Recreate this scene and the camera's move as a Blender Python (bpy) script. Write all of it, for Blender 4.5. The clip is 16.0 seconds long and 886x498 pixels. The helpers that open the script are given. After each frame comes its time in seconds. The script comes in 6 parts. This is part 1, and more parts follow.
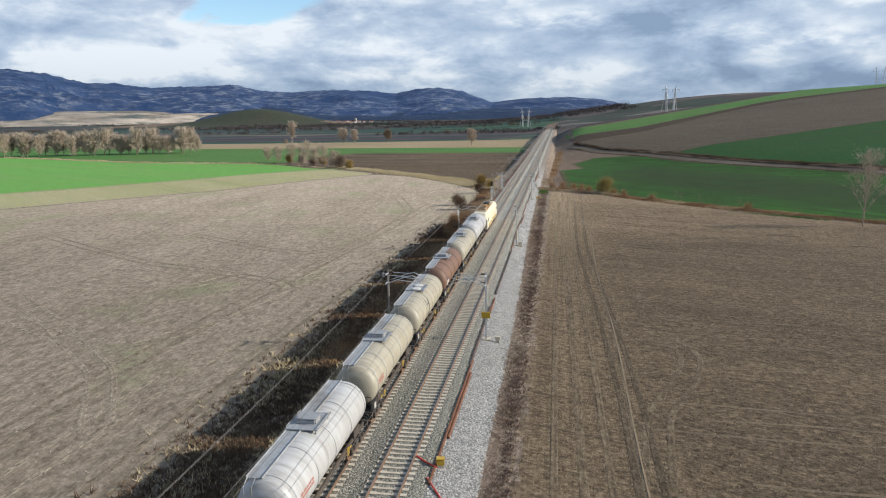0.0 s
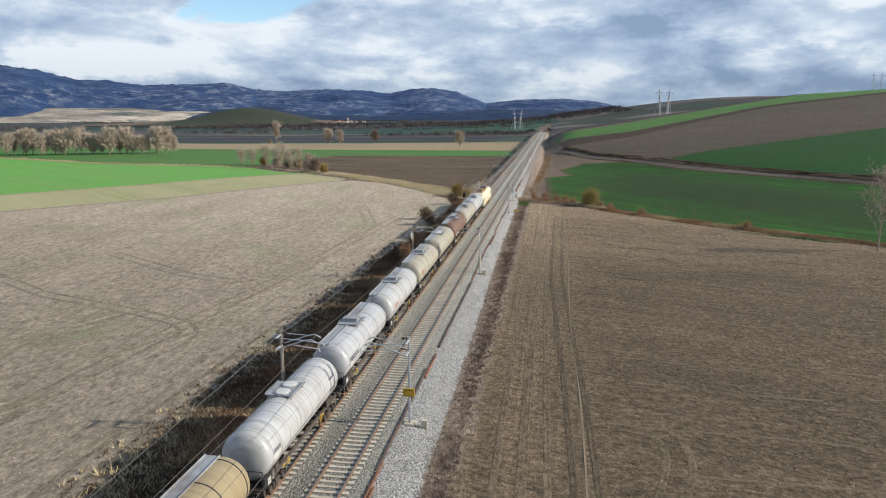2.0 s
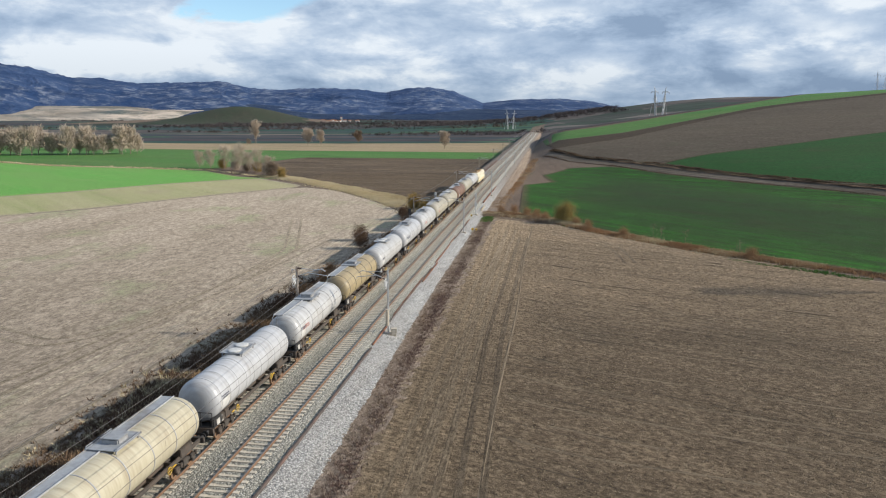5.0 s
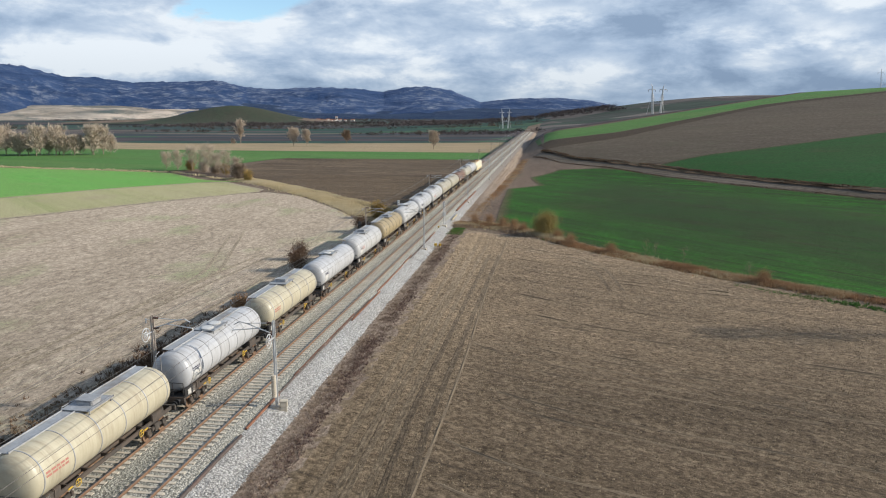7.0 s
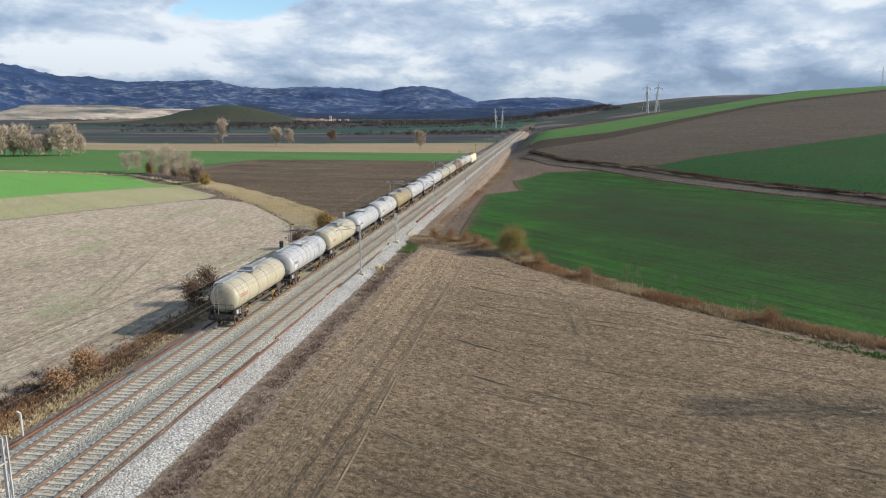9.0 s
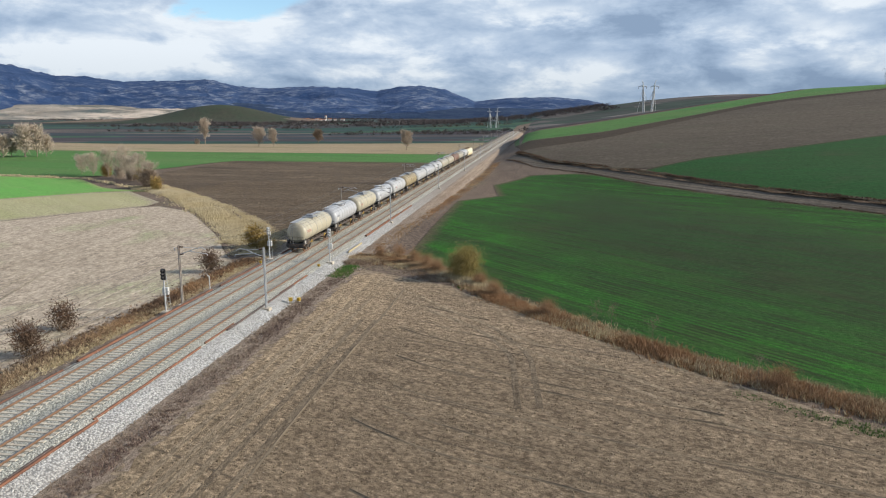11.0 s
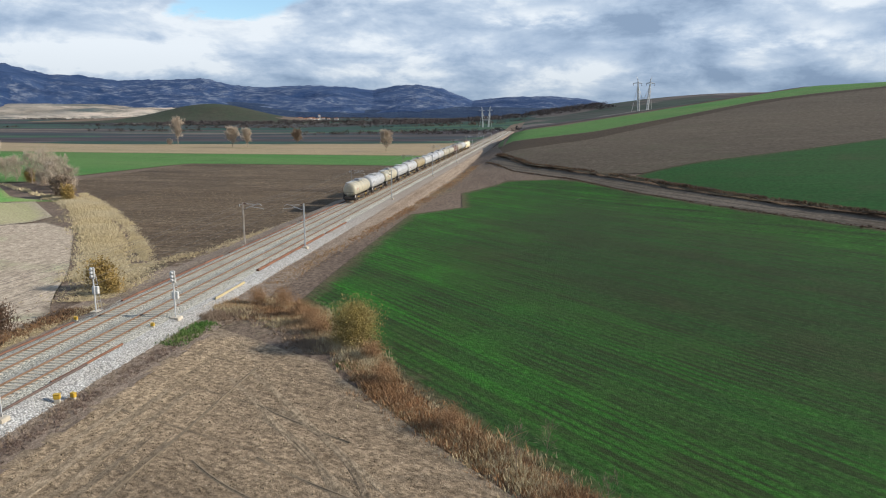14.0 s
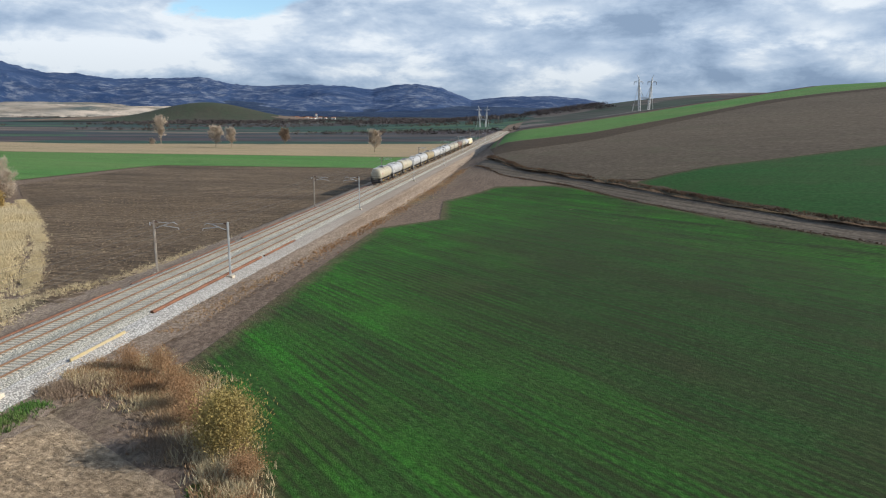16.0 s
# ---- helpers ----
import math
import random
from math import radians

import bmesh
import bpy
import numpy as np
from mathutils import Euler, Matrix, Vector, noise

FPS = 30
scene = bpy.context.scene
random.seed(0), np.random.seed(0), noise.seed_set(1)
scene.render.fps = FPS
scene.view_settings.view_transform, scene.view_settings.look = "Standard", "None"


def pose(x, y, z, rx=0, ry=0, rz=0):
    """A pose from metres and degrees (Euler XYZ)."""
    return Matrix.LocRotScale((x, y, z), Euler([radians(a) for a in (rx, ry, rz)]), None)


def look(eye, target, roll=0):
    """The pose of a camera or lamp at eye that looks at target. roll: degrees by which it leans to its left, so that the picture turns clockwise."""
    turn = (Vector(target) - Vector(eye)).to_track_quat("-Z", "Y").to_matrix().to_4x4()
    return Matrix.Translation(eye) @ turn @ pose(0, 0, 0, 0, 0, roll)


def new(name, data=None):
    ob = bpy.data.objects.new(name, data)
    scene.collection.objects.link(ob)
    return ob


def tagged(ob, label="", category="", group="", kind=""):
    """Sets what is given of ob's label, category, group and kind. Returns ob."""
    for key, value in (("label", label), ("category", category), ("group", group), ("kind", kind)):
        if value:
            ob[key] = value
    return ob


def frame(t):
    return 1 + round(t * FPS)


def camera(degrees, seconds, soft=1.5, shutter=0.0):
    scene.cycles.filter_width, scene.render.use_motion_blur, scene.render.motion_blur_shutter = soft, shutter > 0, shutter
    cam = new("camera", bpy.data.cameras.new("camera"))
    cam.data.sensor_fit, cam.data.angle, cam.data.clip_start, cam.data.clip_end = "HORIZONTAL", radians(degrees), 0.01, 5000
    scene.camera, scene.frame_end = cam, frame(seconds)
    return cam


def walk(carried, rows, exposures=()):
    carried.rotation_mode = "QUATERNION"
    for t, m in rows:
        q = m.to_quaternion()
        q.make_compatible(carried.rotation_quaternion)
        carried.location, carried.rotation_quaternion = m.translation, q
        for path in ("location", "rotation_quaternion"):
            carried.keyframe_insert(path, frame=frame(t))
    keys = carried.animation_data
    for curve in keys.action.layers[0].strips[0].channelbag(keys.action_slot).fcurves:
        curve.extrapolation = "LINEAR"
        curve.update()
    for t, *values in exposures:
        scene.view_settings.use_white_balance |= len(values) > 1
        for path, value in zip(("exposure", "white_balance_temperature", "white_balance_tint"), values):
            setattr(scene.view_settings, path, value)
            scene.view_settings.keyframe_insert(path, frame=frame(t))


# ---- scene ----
cam = camera(64.0, 16.0, soft=1.1)
PATH = [
    (0, (11.356, 2.919, 20.795), (11.037, 4.857, 20.418), -0.8),
    (0.1, (11.487, 3.843, 20.825), (11.169, 5.782, 20.448), -0.74),
    (0.5, (12.012, 7.54, 20.945), (11.699, 9.48, 20.57), -0.5),
    (1, (12.758, 11.957, 21.129), (12.45, 13.898, 20.754), -0.33),
    (1.5, (13.58, 16.277, 21.295), (13.276, 18.218, 20.92), -0.22),
    (2, (14.517, 20.608, 21.455), (14.215, 22.549, 21.079), -0.2),
    (2.5, (15.535, 25.103, 21.589), (15.235, 27.044, 21.212), -0.2),
    (3, (16.565, 29.789, 21.678), (16.266, 31.73, 21.3), -0.2),
    (3.5, (17.591, 34.566, 21.694), (17.293, 36.507, 21.315), -0.15),
    (4, (18.656, 39.39, 21.636), (18.358, 41.332, 21.258), -0.0),
    (6.5, (23.142, 64.494, 20.917), (22.849, 66.436, 20.54), 0.0),
    (7, (24.147, 69.541, 20.835), (23.855, 71.483, 20.456), 0.0),
    (7.5, (25.217, 74.589, 20.743), (24.926, 76.531, 20.364), -0.0),
    (8, (26.355, 79.629, 20.642), (26.066, 81.571, 20.264), -0.03),
    (8.5, (27.538, 84.651, 20.55), (27.251, 86.594, 20.171), -0.05),
    (9, (28.742, 89.659, 20.482), (28.456, 91.602, 20.102), -0.0),
    (11.5, (34.732, 114.506, 19.774), (34.449, 116.449, 19.394), -0.0),
    (12, (35.86, 119.463, 19.684), (35.578, 121.406, 19.303), -0.0),
    (12.5, (36.94, 124.373, 19.607), (36.658, 126.315, 19.225), -0.03),
    (13, (37.99, 129.265, 19.543), (37.708, 131.208, 19.161), -0.08),
    (13.5, (38.962, 134.173, 19.482), (38.681, 136.116, 19.099), -0.08),
    (14, (39.789, 139.165, 19.426), (39.508, 141.108, 19.044), 0.0),
    (14.5, (40.464, 144.256, 19.375), (40.184, 146.199, 18.994), 0.08),
    (15, (41.011, 149.434, 19.312), (40.73, 151.377, 18.93), 0.1),
    (15.5, (41.445, 154.653, 19.211), (41.165, 156.596, 18.828), 0.1),
    (15.9, (41.763, 158.943, 19.172), (41.483, 160.886, 18.789), 0.18),
    (16, (41.843, 160.015, 19.162), (41.563, 161.958, 18.779), 0.2),
]

walk(cam, [(t, look(eye, target, roll)) for t, eye, target, roll in PATH], exposures=[(0, 0.28), (16, 0.28)])

# ---- world and sun ----
SUN_ELEV, SUN_AZ = 26.0, 83.0          # azimuth clockwise from +y


def make_world():
    w = bpy.data.worlds.new("sky")
    scene.world = w
    w.use_nodes = True
    nt = w.node_tree
    nt.nodes.clear()
    N, L = nt.nodes.new, nt.links.new
    out, bg = N("ShaderNodeOutputWorld"), N("ShaderNodeBackground")
    sky = N("ShaderNodeTexSky")
    sky.sky_type, sky.sun_disc = "NISHITA", False
    sky.sun_elevation, sky.sun_rotation = radians(SUN_ELEV), radians(SUN_AZ)
    sky.altitude, sky.dust_density = 800, 0.6
    tc, sep = N("ShaderNodeTexCoord"), N("ShaderNodeSeparateXYZ")
    L(tc.outputs["Generated"], sep.inputs[0])
    up = N("ShaderNodeMath")
    up.operation = "MAXIMUM"
    L(sep.outputs["Z"], up.inputs[0])
    up.inputs[1].default_value = 0.0
    add = N("ShaderNodeMath")
    L(up.outputs[0], add.inputs[0])
    add.inputs[1].default_value = 0.22
    comb = N("ShaderNodeCombineXYZ")
    for k, ax in enumerate("XY"):
        d = N("ShaderNodeMath")
        d.operation = "DIVIDE"
        L(sep.outputs[ax], d.inputs[0])
        L(add.outputs[0], d.inputs[1])
        L(d.outputs[0], comb.inputs[k])

    def cloud_noise(scale, detail, rough, shift, dist=0.4):
        m = N("ShaderNodeMapping")
        m.inputs["Location"].default_value = shift
        m.inputs["Scale"].default_value = (1, 0.8, 1)
        L(comb.outputs[0], m.inputs[0])
        n = N("ShaderNodeTexNoise")
        n.inputs["Scale"].default_value, n.inputs["Detail"].default_value = scale, detail
        n.inputs["Roughness"].default_value, n.inputs["Distortion"].default_value = rough, dist
        L(m.outputs[0], n.inputs["Vector"])
        return n

    def ramp(src, stops):
        r = N("ShaderNodeValToRGB")
        els = r.color_ramp.elements
        while len(els) < len(stops):
            els.new(0.5)
        for e, (p, c) in zip(els, stops):
            e.position, e.color = p, (*c, 1)
        L(src, r.inputs[0])
        return r

    def calc(op, a_, b_, c_=None):
        n = N("ShaderNodeMath")
        n.operation = op
        for k, v in enumerate((a_, b_, c_)):
            if v is None:
                continue
            if isinstance(v, (int, float)):
                n.inputs[k].default_value = v
            else:
                L(v, n.inputs[k])
        return n.outputs[0]

    puffs = N("ShaderNodeTexNoise")
    stretch = N("ShaderNodeMapping")
    stretch.inputs["Location"].default_value = (3.1, 0.4, 1.7)
    stretch.inputs["Scale"].default_value = (8.5, 8.5, 22)
    L(tc.outputs["Generated"], stretch.inputs[0])
    L(stretch.outputs[0], puffs.inputs["Vector"])
    for key, v in (("Scale", 1.0), ("Detail", 12), ("Roughness", 0.6), ("Distortion", 0.2)):
        puffs.inputs[key].default_value = v
    ahead = calc("MAXIMUM", sep.outputs["Y"], 0.05)
    stir = calc("MULTIPLY_ADD", puffs.outputs[0], 0.16, -0.08)
    across = calc("ADD", calc("DIVIDE", sep.outputs["X"], ahead), stir)
    above = calc("MULTIPLY_ADD", stir, 0.4, calc("DIVIDE", sep.outputs["Z"], ahead))

    def bank(u0, v0, a_, b_):
        """One large cloud mass or gap in the sky: bearing, height, half width, half height."""
        du, dv = calc("MULTIPLY_ADD", across, 1 / a_, -u0 / a_), calc("MULTIPLY_ADD", above, 1 / b_, -v0 / b_)
        d = calc("SQRT", calc("ADD", calc("MULTIPLY", du, du), calc("MULTIPLY", dv, dv)), 0)
        r = N("ShaderNodeMapRange")
        r.interpolation_type = "SMOOTHSTEP"
        r.inputs[1].default_value, r.inputs[2].default_value = 1.0, 0.15
        L(d, r.inputs[0])
        return r.outputs[0]

    body = calc("MULTIPLY_ADD", puffs.outputs[0], 0.62, calc("MULTIPLY", cloud_noise(1.5, 10, 0.56, (7.7, 1.2, 0), 0.25).outputs[0], 0.38))
    for u0, v0, a_, b_, amount in ((-0.62, 0.09, 0.34, 0.055, 0.11), (-0.15, 0.085, 0.22, 0.05, 0.05), (0.07, 0.10, 0.16, 0.035, -0.075), (-0.01, 0.122, 0.10, 0.02, 0.09),
                                   (0.31, 0.10, 0.14, 0.03, 0.09), (0.16, 0.035, 0.30, 0.026, -0.045), (-0.4, 0.035, 0.5, 0.022, -0.035)):
        body = calc("MULTIPLY_ADD", bank(u0, v0, a_, b_), amount, body)
    gap = calc("MULTIPLY", bank(-0.42, 0.158, 0.17, 0.04), -1.0)
    cloudy = calc("ADD", cloud_noise(1.1, 9, 0.55, (2.9, 4.4, 0)).outputs[0], 0.12)
    cover = ramp(calc("MULTIPLY_ADD", gap, 0.5, cloudy), [(0.27, (0, 0, 0)), (0.40, (1, 1, 1))])
    shade = ramp(body, [(0.37, (0.31, 0.425, 0.60)), (0.45, (0.45, 0.58, 0.765)), (0.52, (0.62, 0.74, 0.90)), (0.60, (0.95, 1.02, 1.09))])
    low = ramp(up.outputs[0], [(0.0, (0.74, 0.76, 0.77)), (0.08, (0.93, 0.94, 0.95)), (0.30, (1, 1, 1))])
    tone = N("ShaderNodeMixRGB")
    tone.blend_type = "MULTIPLY"
    tone.inputs[0].default_value = 1
    L(shade.outputs[0], tone.inputs[1])
    L(low.outputs[0], tone.inputs[2])
    blue = N("ShaderNodeMixRGB")
    blue.blend_type = "MULTIPLY"
    blue.inputs[0].default_value = 1
    L(sky.outputs[0], blue.inputs[1])
    blue.inputs[2].default_value = (1.25, 1.42, 1.5, 1)
    mix = N("ShaderNodeMixRGB")
    thin = ramp(up.outputs[0], [(0.28, (1, 1, 1)), (0.6, (0.3, 0.3, 0.3))])
    part_cover = N("ShaderNodeMixRGB")
    part_cover.blend_type = "MULTIPLY"
    part_cover.inputs[0].default_value = 1
    L(cover.outputs[0], part_cover.inputs[1])
    L(thin.outputs[0], part_cover.inputs[2])
    L(part_cover.outputs[0], mix.inputs[0])
    scale = N("ShaderNodeMixRGB")
    scale.blend_type = "MULTIPLY"
    scale.inputs[0].default_value = 1
    L(tone.outputs[0], scale.inputs[1])
    scale.inputs[2].default_value = (7.6, 7.6, 7.6, 1)
    L(blue.outputs[0], mix.inputs[1])
    L(scale.outputs[0], mix.inputs[2])
    L(mix.outputs[0], bg.inputs[0])
    bg.inputs[1].default_value = 0.1
    L(bg.outputs[0], out.inputs[0])


make_world()
sun = new("sun", bpy.data.lights.new("sun", "SUN"))
sun.data.energy, sun.data.angle, sun.data.color = 4.6, radians(0.6), (1.0, 0.93, 0.82)
a, e = radians(SUN_AZ), radians(SUN_ELEV)
sun.matrix_world = look((0, 0, 0), (-math.sin(a) * math.cos(e), -math.cos(a) * math.cos(e), -math.sin(e)))


# ---- materials ----
def shader(name, rough=0.8, metal=0.0):
    m = bpy.data.materials.new(name)
    m.use_nodes = True
    b = m.node_tree.nodes["Principled BSDF"]
    b.inputs["Roughness"].default_value, b.inputs["Metallic"].default_value = rough, metal
    if rough > 0.75:
        b.inputs["Specular IOR Level"].default_value = 0.12
    return m, m.node_tree, b


def noise_tex(nt, vec, scale, detail=6, rough=0.6):
    n = nt.nodes.new("ShaderNodeTexNoise")
    n.inputs["Scale"].default_value, n.inputs["Detail"].default_value, n.inputs["Roughness"].default_value = scale, detail, rough
    nt.links.new(vec, n.inputs["Vector"])
    return n.outputs[0]


def mapped(nt, vec, scale=(1, 1, 1), angle=0.0):
    m = nt.nodes.new("ShaderNodeMapping")
    m.vector_type = "TEXTURE"
    m.inputs["Scale"].default_value = scale
    m.inputs["Rotation"].default_value = (0, 0, radians(angle))
    nt.links.new(vec, m.inputs[0])
    return m.outputs[0]


def span(nt, val, lo, hi):
    r = nt.nodes.new("ShaderNodeMapRange")
    r.inputs[1].default_value, r.inputs[2].default_value = lo, hi
    nt.links.new(val, r.inputs[0])
    return r.outputs[0]


def mixed(nt, fac, c1, c2, how="MIX"):
    m = nt.nodes.new("ShaderNodeMixRGB")
    m.blend_type = how
    for sock, v in zip(m.inputs, (fac, c1, c2)):
        if isinstance(v, (int, float)):
            sock.default_value = v
        elif isinstance(v, tuple):
            sock.default_value = (*v, 1)
        else:
            nt.links.new(v, sock)
    return m.outputs[0]


def bumped(nt, b, height, strength, dist):
    n = nt.nodes.new("ShaderNodeBump")
    n.inputs["Strength"].default_value, n.inputs["Distance"].default_value = strength, dist
    nt.links.new(height, n.inputs["Height"])
    nt.links.new(n.outputs[0], b.inputs["Normal"])


def plain(name, c1, c2, scale=3.0, rough=0.7, metal=0.0, bump=0.2, big=None, dist=0.02, stretch=(1, 1, 1), vary=0.0):
    """Two tones in grain, a third in large stains, fine relief."""
    m, nt, b = shader(name, rough, metal)
    tc = nt.nodes.new("ShaderNodeTexCoord").outputs["Object"]
    v = mapped(nt, tc, stretch)
    n1 = noise_tex(nt, v, scale, 8, 0.65)
    col = mixed(nt, span(nt, n1, 0.35, 0.65), c1, c2)
    if big:
        n2 = noise_tex(nt, v, scale * 0.12, 5)
        col = mixed(nt, span(nt, n2, 0.45, 0.7), col, big)
    if vary:
        oi = nt.nodes.new("ShaderNodeObjectInfo").outputs["Random"]
        col = mixed(nt, span(nt, oi, 0 - 1 / vary, 1 / vary * 1.0 + 1), col, (0.02, 0.02, 0.02)) if vary > 1 else mixed(nt, vary, col, mixed(nt, oi, (0.4, 0.38, 0.36), (1, 1, 1)), "MULTIPLY")
    nt.links.new(col, b.inputs["Base Color"])
    if bump:
        bumped(nt, b, n1, bump, dist)
    return m


def field_mat(name, c1, c2, c3, angle=0.0, row=0.7, row_amt=0.5, big=40.0, lines=None, bump=0.6, clod=5.0, speck=None, grit=0.0, grit_amt=0.5, sun_ramp=None,
              rim=None, patch=None, beside=None, green_band=None, long=3.0, contrast=(0.34, 0.66)):
    """Cropped or tilled land: rows along one direction, clods, large patches, sparse wheel lines, a thin ragged rim."""
    m, nt, b = shader(name, 0.95)
    tc = nt.nodes.new("ShaderNodeTexCoord").outputs["Object"]
    fine = noise_tex(nt, mapped(nt, tc, (1, 1.8, 1), angle), clod, 9, 0.72)
    large = noise_tex(nt, mapped(nt, tc, (big, big * long, big), angle), 1.0, 7, 0.62)
    rows = noise_tex(nt, mapped(nt, tc, (row, row * 60, 1), angle), 1.0, 4, 0.6)
    rows2 = noise_tex(nt, mapped(nt, tc, (row * 7, row * 220, 1), angle), 1.0, 3, 0.5)
    col = mixed(nt, span(nt, large, *contrast), c1, c2)
    k = mixed(nt, 0.5, rows, rows2)
    col = mixed(nt, mixed(nt, row_amt, (0, 0, 0), span(nt, k, 0.4, 0.66)), col, c3)
    pos = nt.nodes.new("ShaderNodeSeparateXYZ")
    nt.links.new(tc, pos.inputs[0])

    def drifting(axis, amount, size=25):
        d = nt.nodes.new("ShaderNodeMath")
        d.operation = "MULTIPLY_ADD"
        nt.links.new(noise_tex(nt, mapped(nt, tc, (size, size, size)), 1.0, 5, 0.65), d.inputs[0])
        d.inputs[1].default_value = amount
        nt.links.new(axis, d.inputs[2])
        return d.outputs[0]
    if green_band:
        # brighter green in a streaky band inside the margin, duller in the middle
        tone, w0, w1 = green_band
        at = nt.nodes.new("ShaderNodeAttribute")
        at.attribute_name = "rim"
        d = drifting(at.outputs["Fac"], 26.0, 14)
        streak = span(nt, noise_tex(nt, mapped(nt, tc, (3.5, 60, 3), angle), 1.0, 5, 0.65), 0.34, 0.6)
        col = mixed(nt, mixed(nt, 1.0, span(nt, d, w1 + 13, w0 + 13), streak, "MULTIPLY"), col, mixed(nt, mixed(nt, row_amt * 0.8, (0, 0, 0), span(nt, k, 0.42, 0.66)), tone, c3))
    if beside:
        # headland along the line, driven over lengthwise
        x0, x1, h1, h2 = beside
        strip = noise_tex(nt, mapped(nt, tc, (0.55, 45, 1), 0), 1.0, 5, 0.7)
        head = mixed(nt, span(nt, strip, 0.36, 0.64), h1, h2)
        col = mixed(nt, span(nt, drifting(pos.outputs["X"], 5.0, 9), x1 + 2.5, x0 + 2.5), col, head)
    dark = mixed(nt, span(nt, fine, 0.34, 0.66), (0.42, 0.40, 0.39), (1.5, 1.5, 1.5))
    col = mixed(nt, 0.8, col, dark, "MULTIPLY")
    height = mixed(nt, 0.35, fine, rows)
    if patch:
        f = mixed(nt, 1.0, span(nt, noise_tex(nt, mapped(nt, tc, (16, 24, 16), angle), 1.0, 6, 0.65), 0.54, 0.68), span(nt, fine, 0.35, 0.6), "MULTIPLY")
        col = mixed(nt, mixed(nt, 0.75, (0, 0, 0), f), col, patch)
    if grit:
        lump = span(nt, noise_tex(nt, mapped(nt, tc, (1, 1.5, 1), angle), grit * 0.55, 5, 0.8), 0.36, 0.64)
        col = mixed(nt, grit_amt, col, mixed(nt, lump, (0.42, 0.40, 0.39), (1.55, 1.55, 1.55)), "MULTIPLY")
        height = mixed(nt, 0.5, height, lump)
    if speck:
        vo = nt.nodes.new("ShaderNodeTexVoronoi")
        vo.inputs["Scale"].default_value = 2.6
        nt.links.new(tc, vo.inputs["Vector"])
        col = mixed(nt, span(nt, vo.outputs["Distance"], 0.10, 0.05), col, speck)
    for period, width, ang, tone in lines or ():
        wob = nt.nodes.new("ShaderNodeVectorMath")
        wob.operation = "ADD"
        nz = nt.nodes.new("ShaderNodeTexNoise")
        nz.inputs["Scale"].default_value = 0.03
        nt.links.new(tc, nz.inputs["Vector"])
        sc = nt.nodes.new("ShaderNodeVectorMath")
        sc.operation = "SCALE"
        sc.inputs["Scale"].default_value = period * 0.7
        nt.links.new(nz.outputs["Color"], sc.inputs[0])
        nt.links.new(tc, wob.inputs[0])
        nt.links.new(sc.outputs[0], wob.inputs[1])
        sx = nt.nodes.new("ShaderNodeSeparateXYZ")
        nt.links.new(mapped(nt, wob.outputs[0], (period, period, 1), ang), sx.inputs[0])
        fr = nt.nodes.new("ShaderNodeMath")
        fr.operation = "PINGPONG"
        fr.inputs[1].default_value = 0.5
        nt.links.new(sx.outputs[0], fr.inputs[0])
        brk = noise_tex(nt, mapped(nt, tc, (8, 8, 1)), 1.0, 4)
        f = mixed(nt, 1.0, span(nt, fr.outputs[0], width / period, 0.0), span(nt, brk, 0.34, 0.6), "MULTIPLY")
        col = mixed(nt, f, col, tone)
    if sun_ramp:
        # sunlight painted in: soil colour brightens along the field
        y0, y1, near, far = sun_ramp
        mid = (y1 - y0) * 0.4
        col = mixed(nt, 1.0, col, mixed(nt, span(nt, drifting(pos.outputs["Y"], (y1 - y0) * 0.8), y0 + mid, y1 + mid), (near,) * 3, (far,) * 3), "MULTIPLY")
    if rim:
        # crop thins out in a ragged margin
        tone, width = rim
        at = nt.nodes.new("ShaderNodeAttribute")
        at.attribute_name = "rim"
        d = drifting(at.outputs["Fac"], width * 1.6, width * 0.8)
        col = mixed(nt, span(nt, d, width * 1.75, width * 0.75), col, mixed(nt, 1.0, tone, dark, "MULTIPLY"))
    nt.links.new(col, b.inputs["Base Color"])
    bumped(nt, b, height, bump, 0.2)
    return m


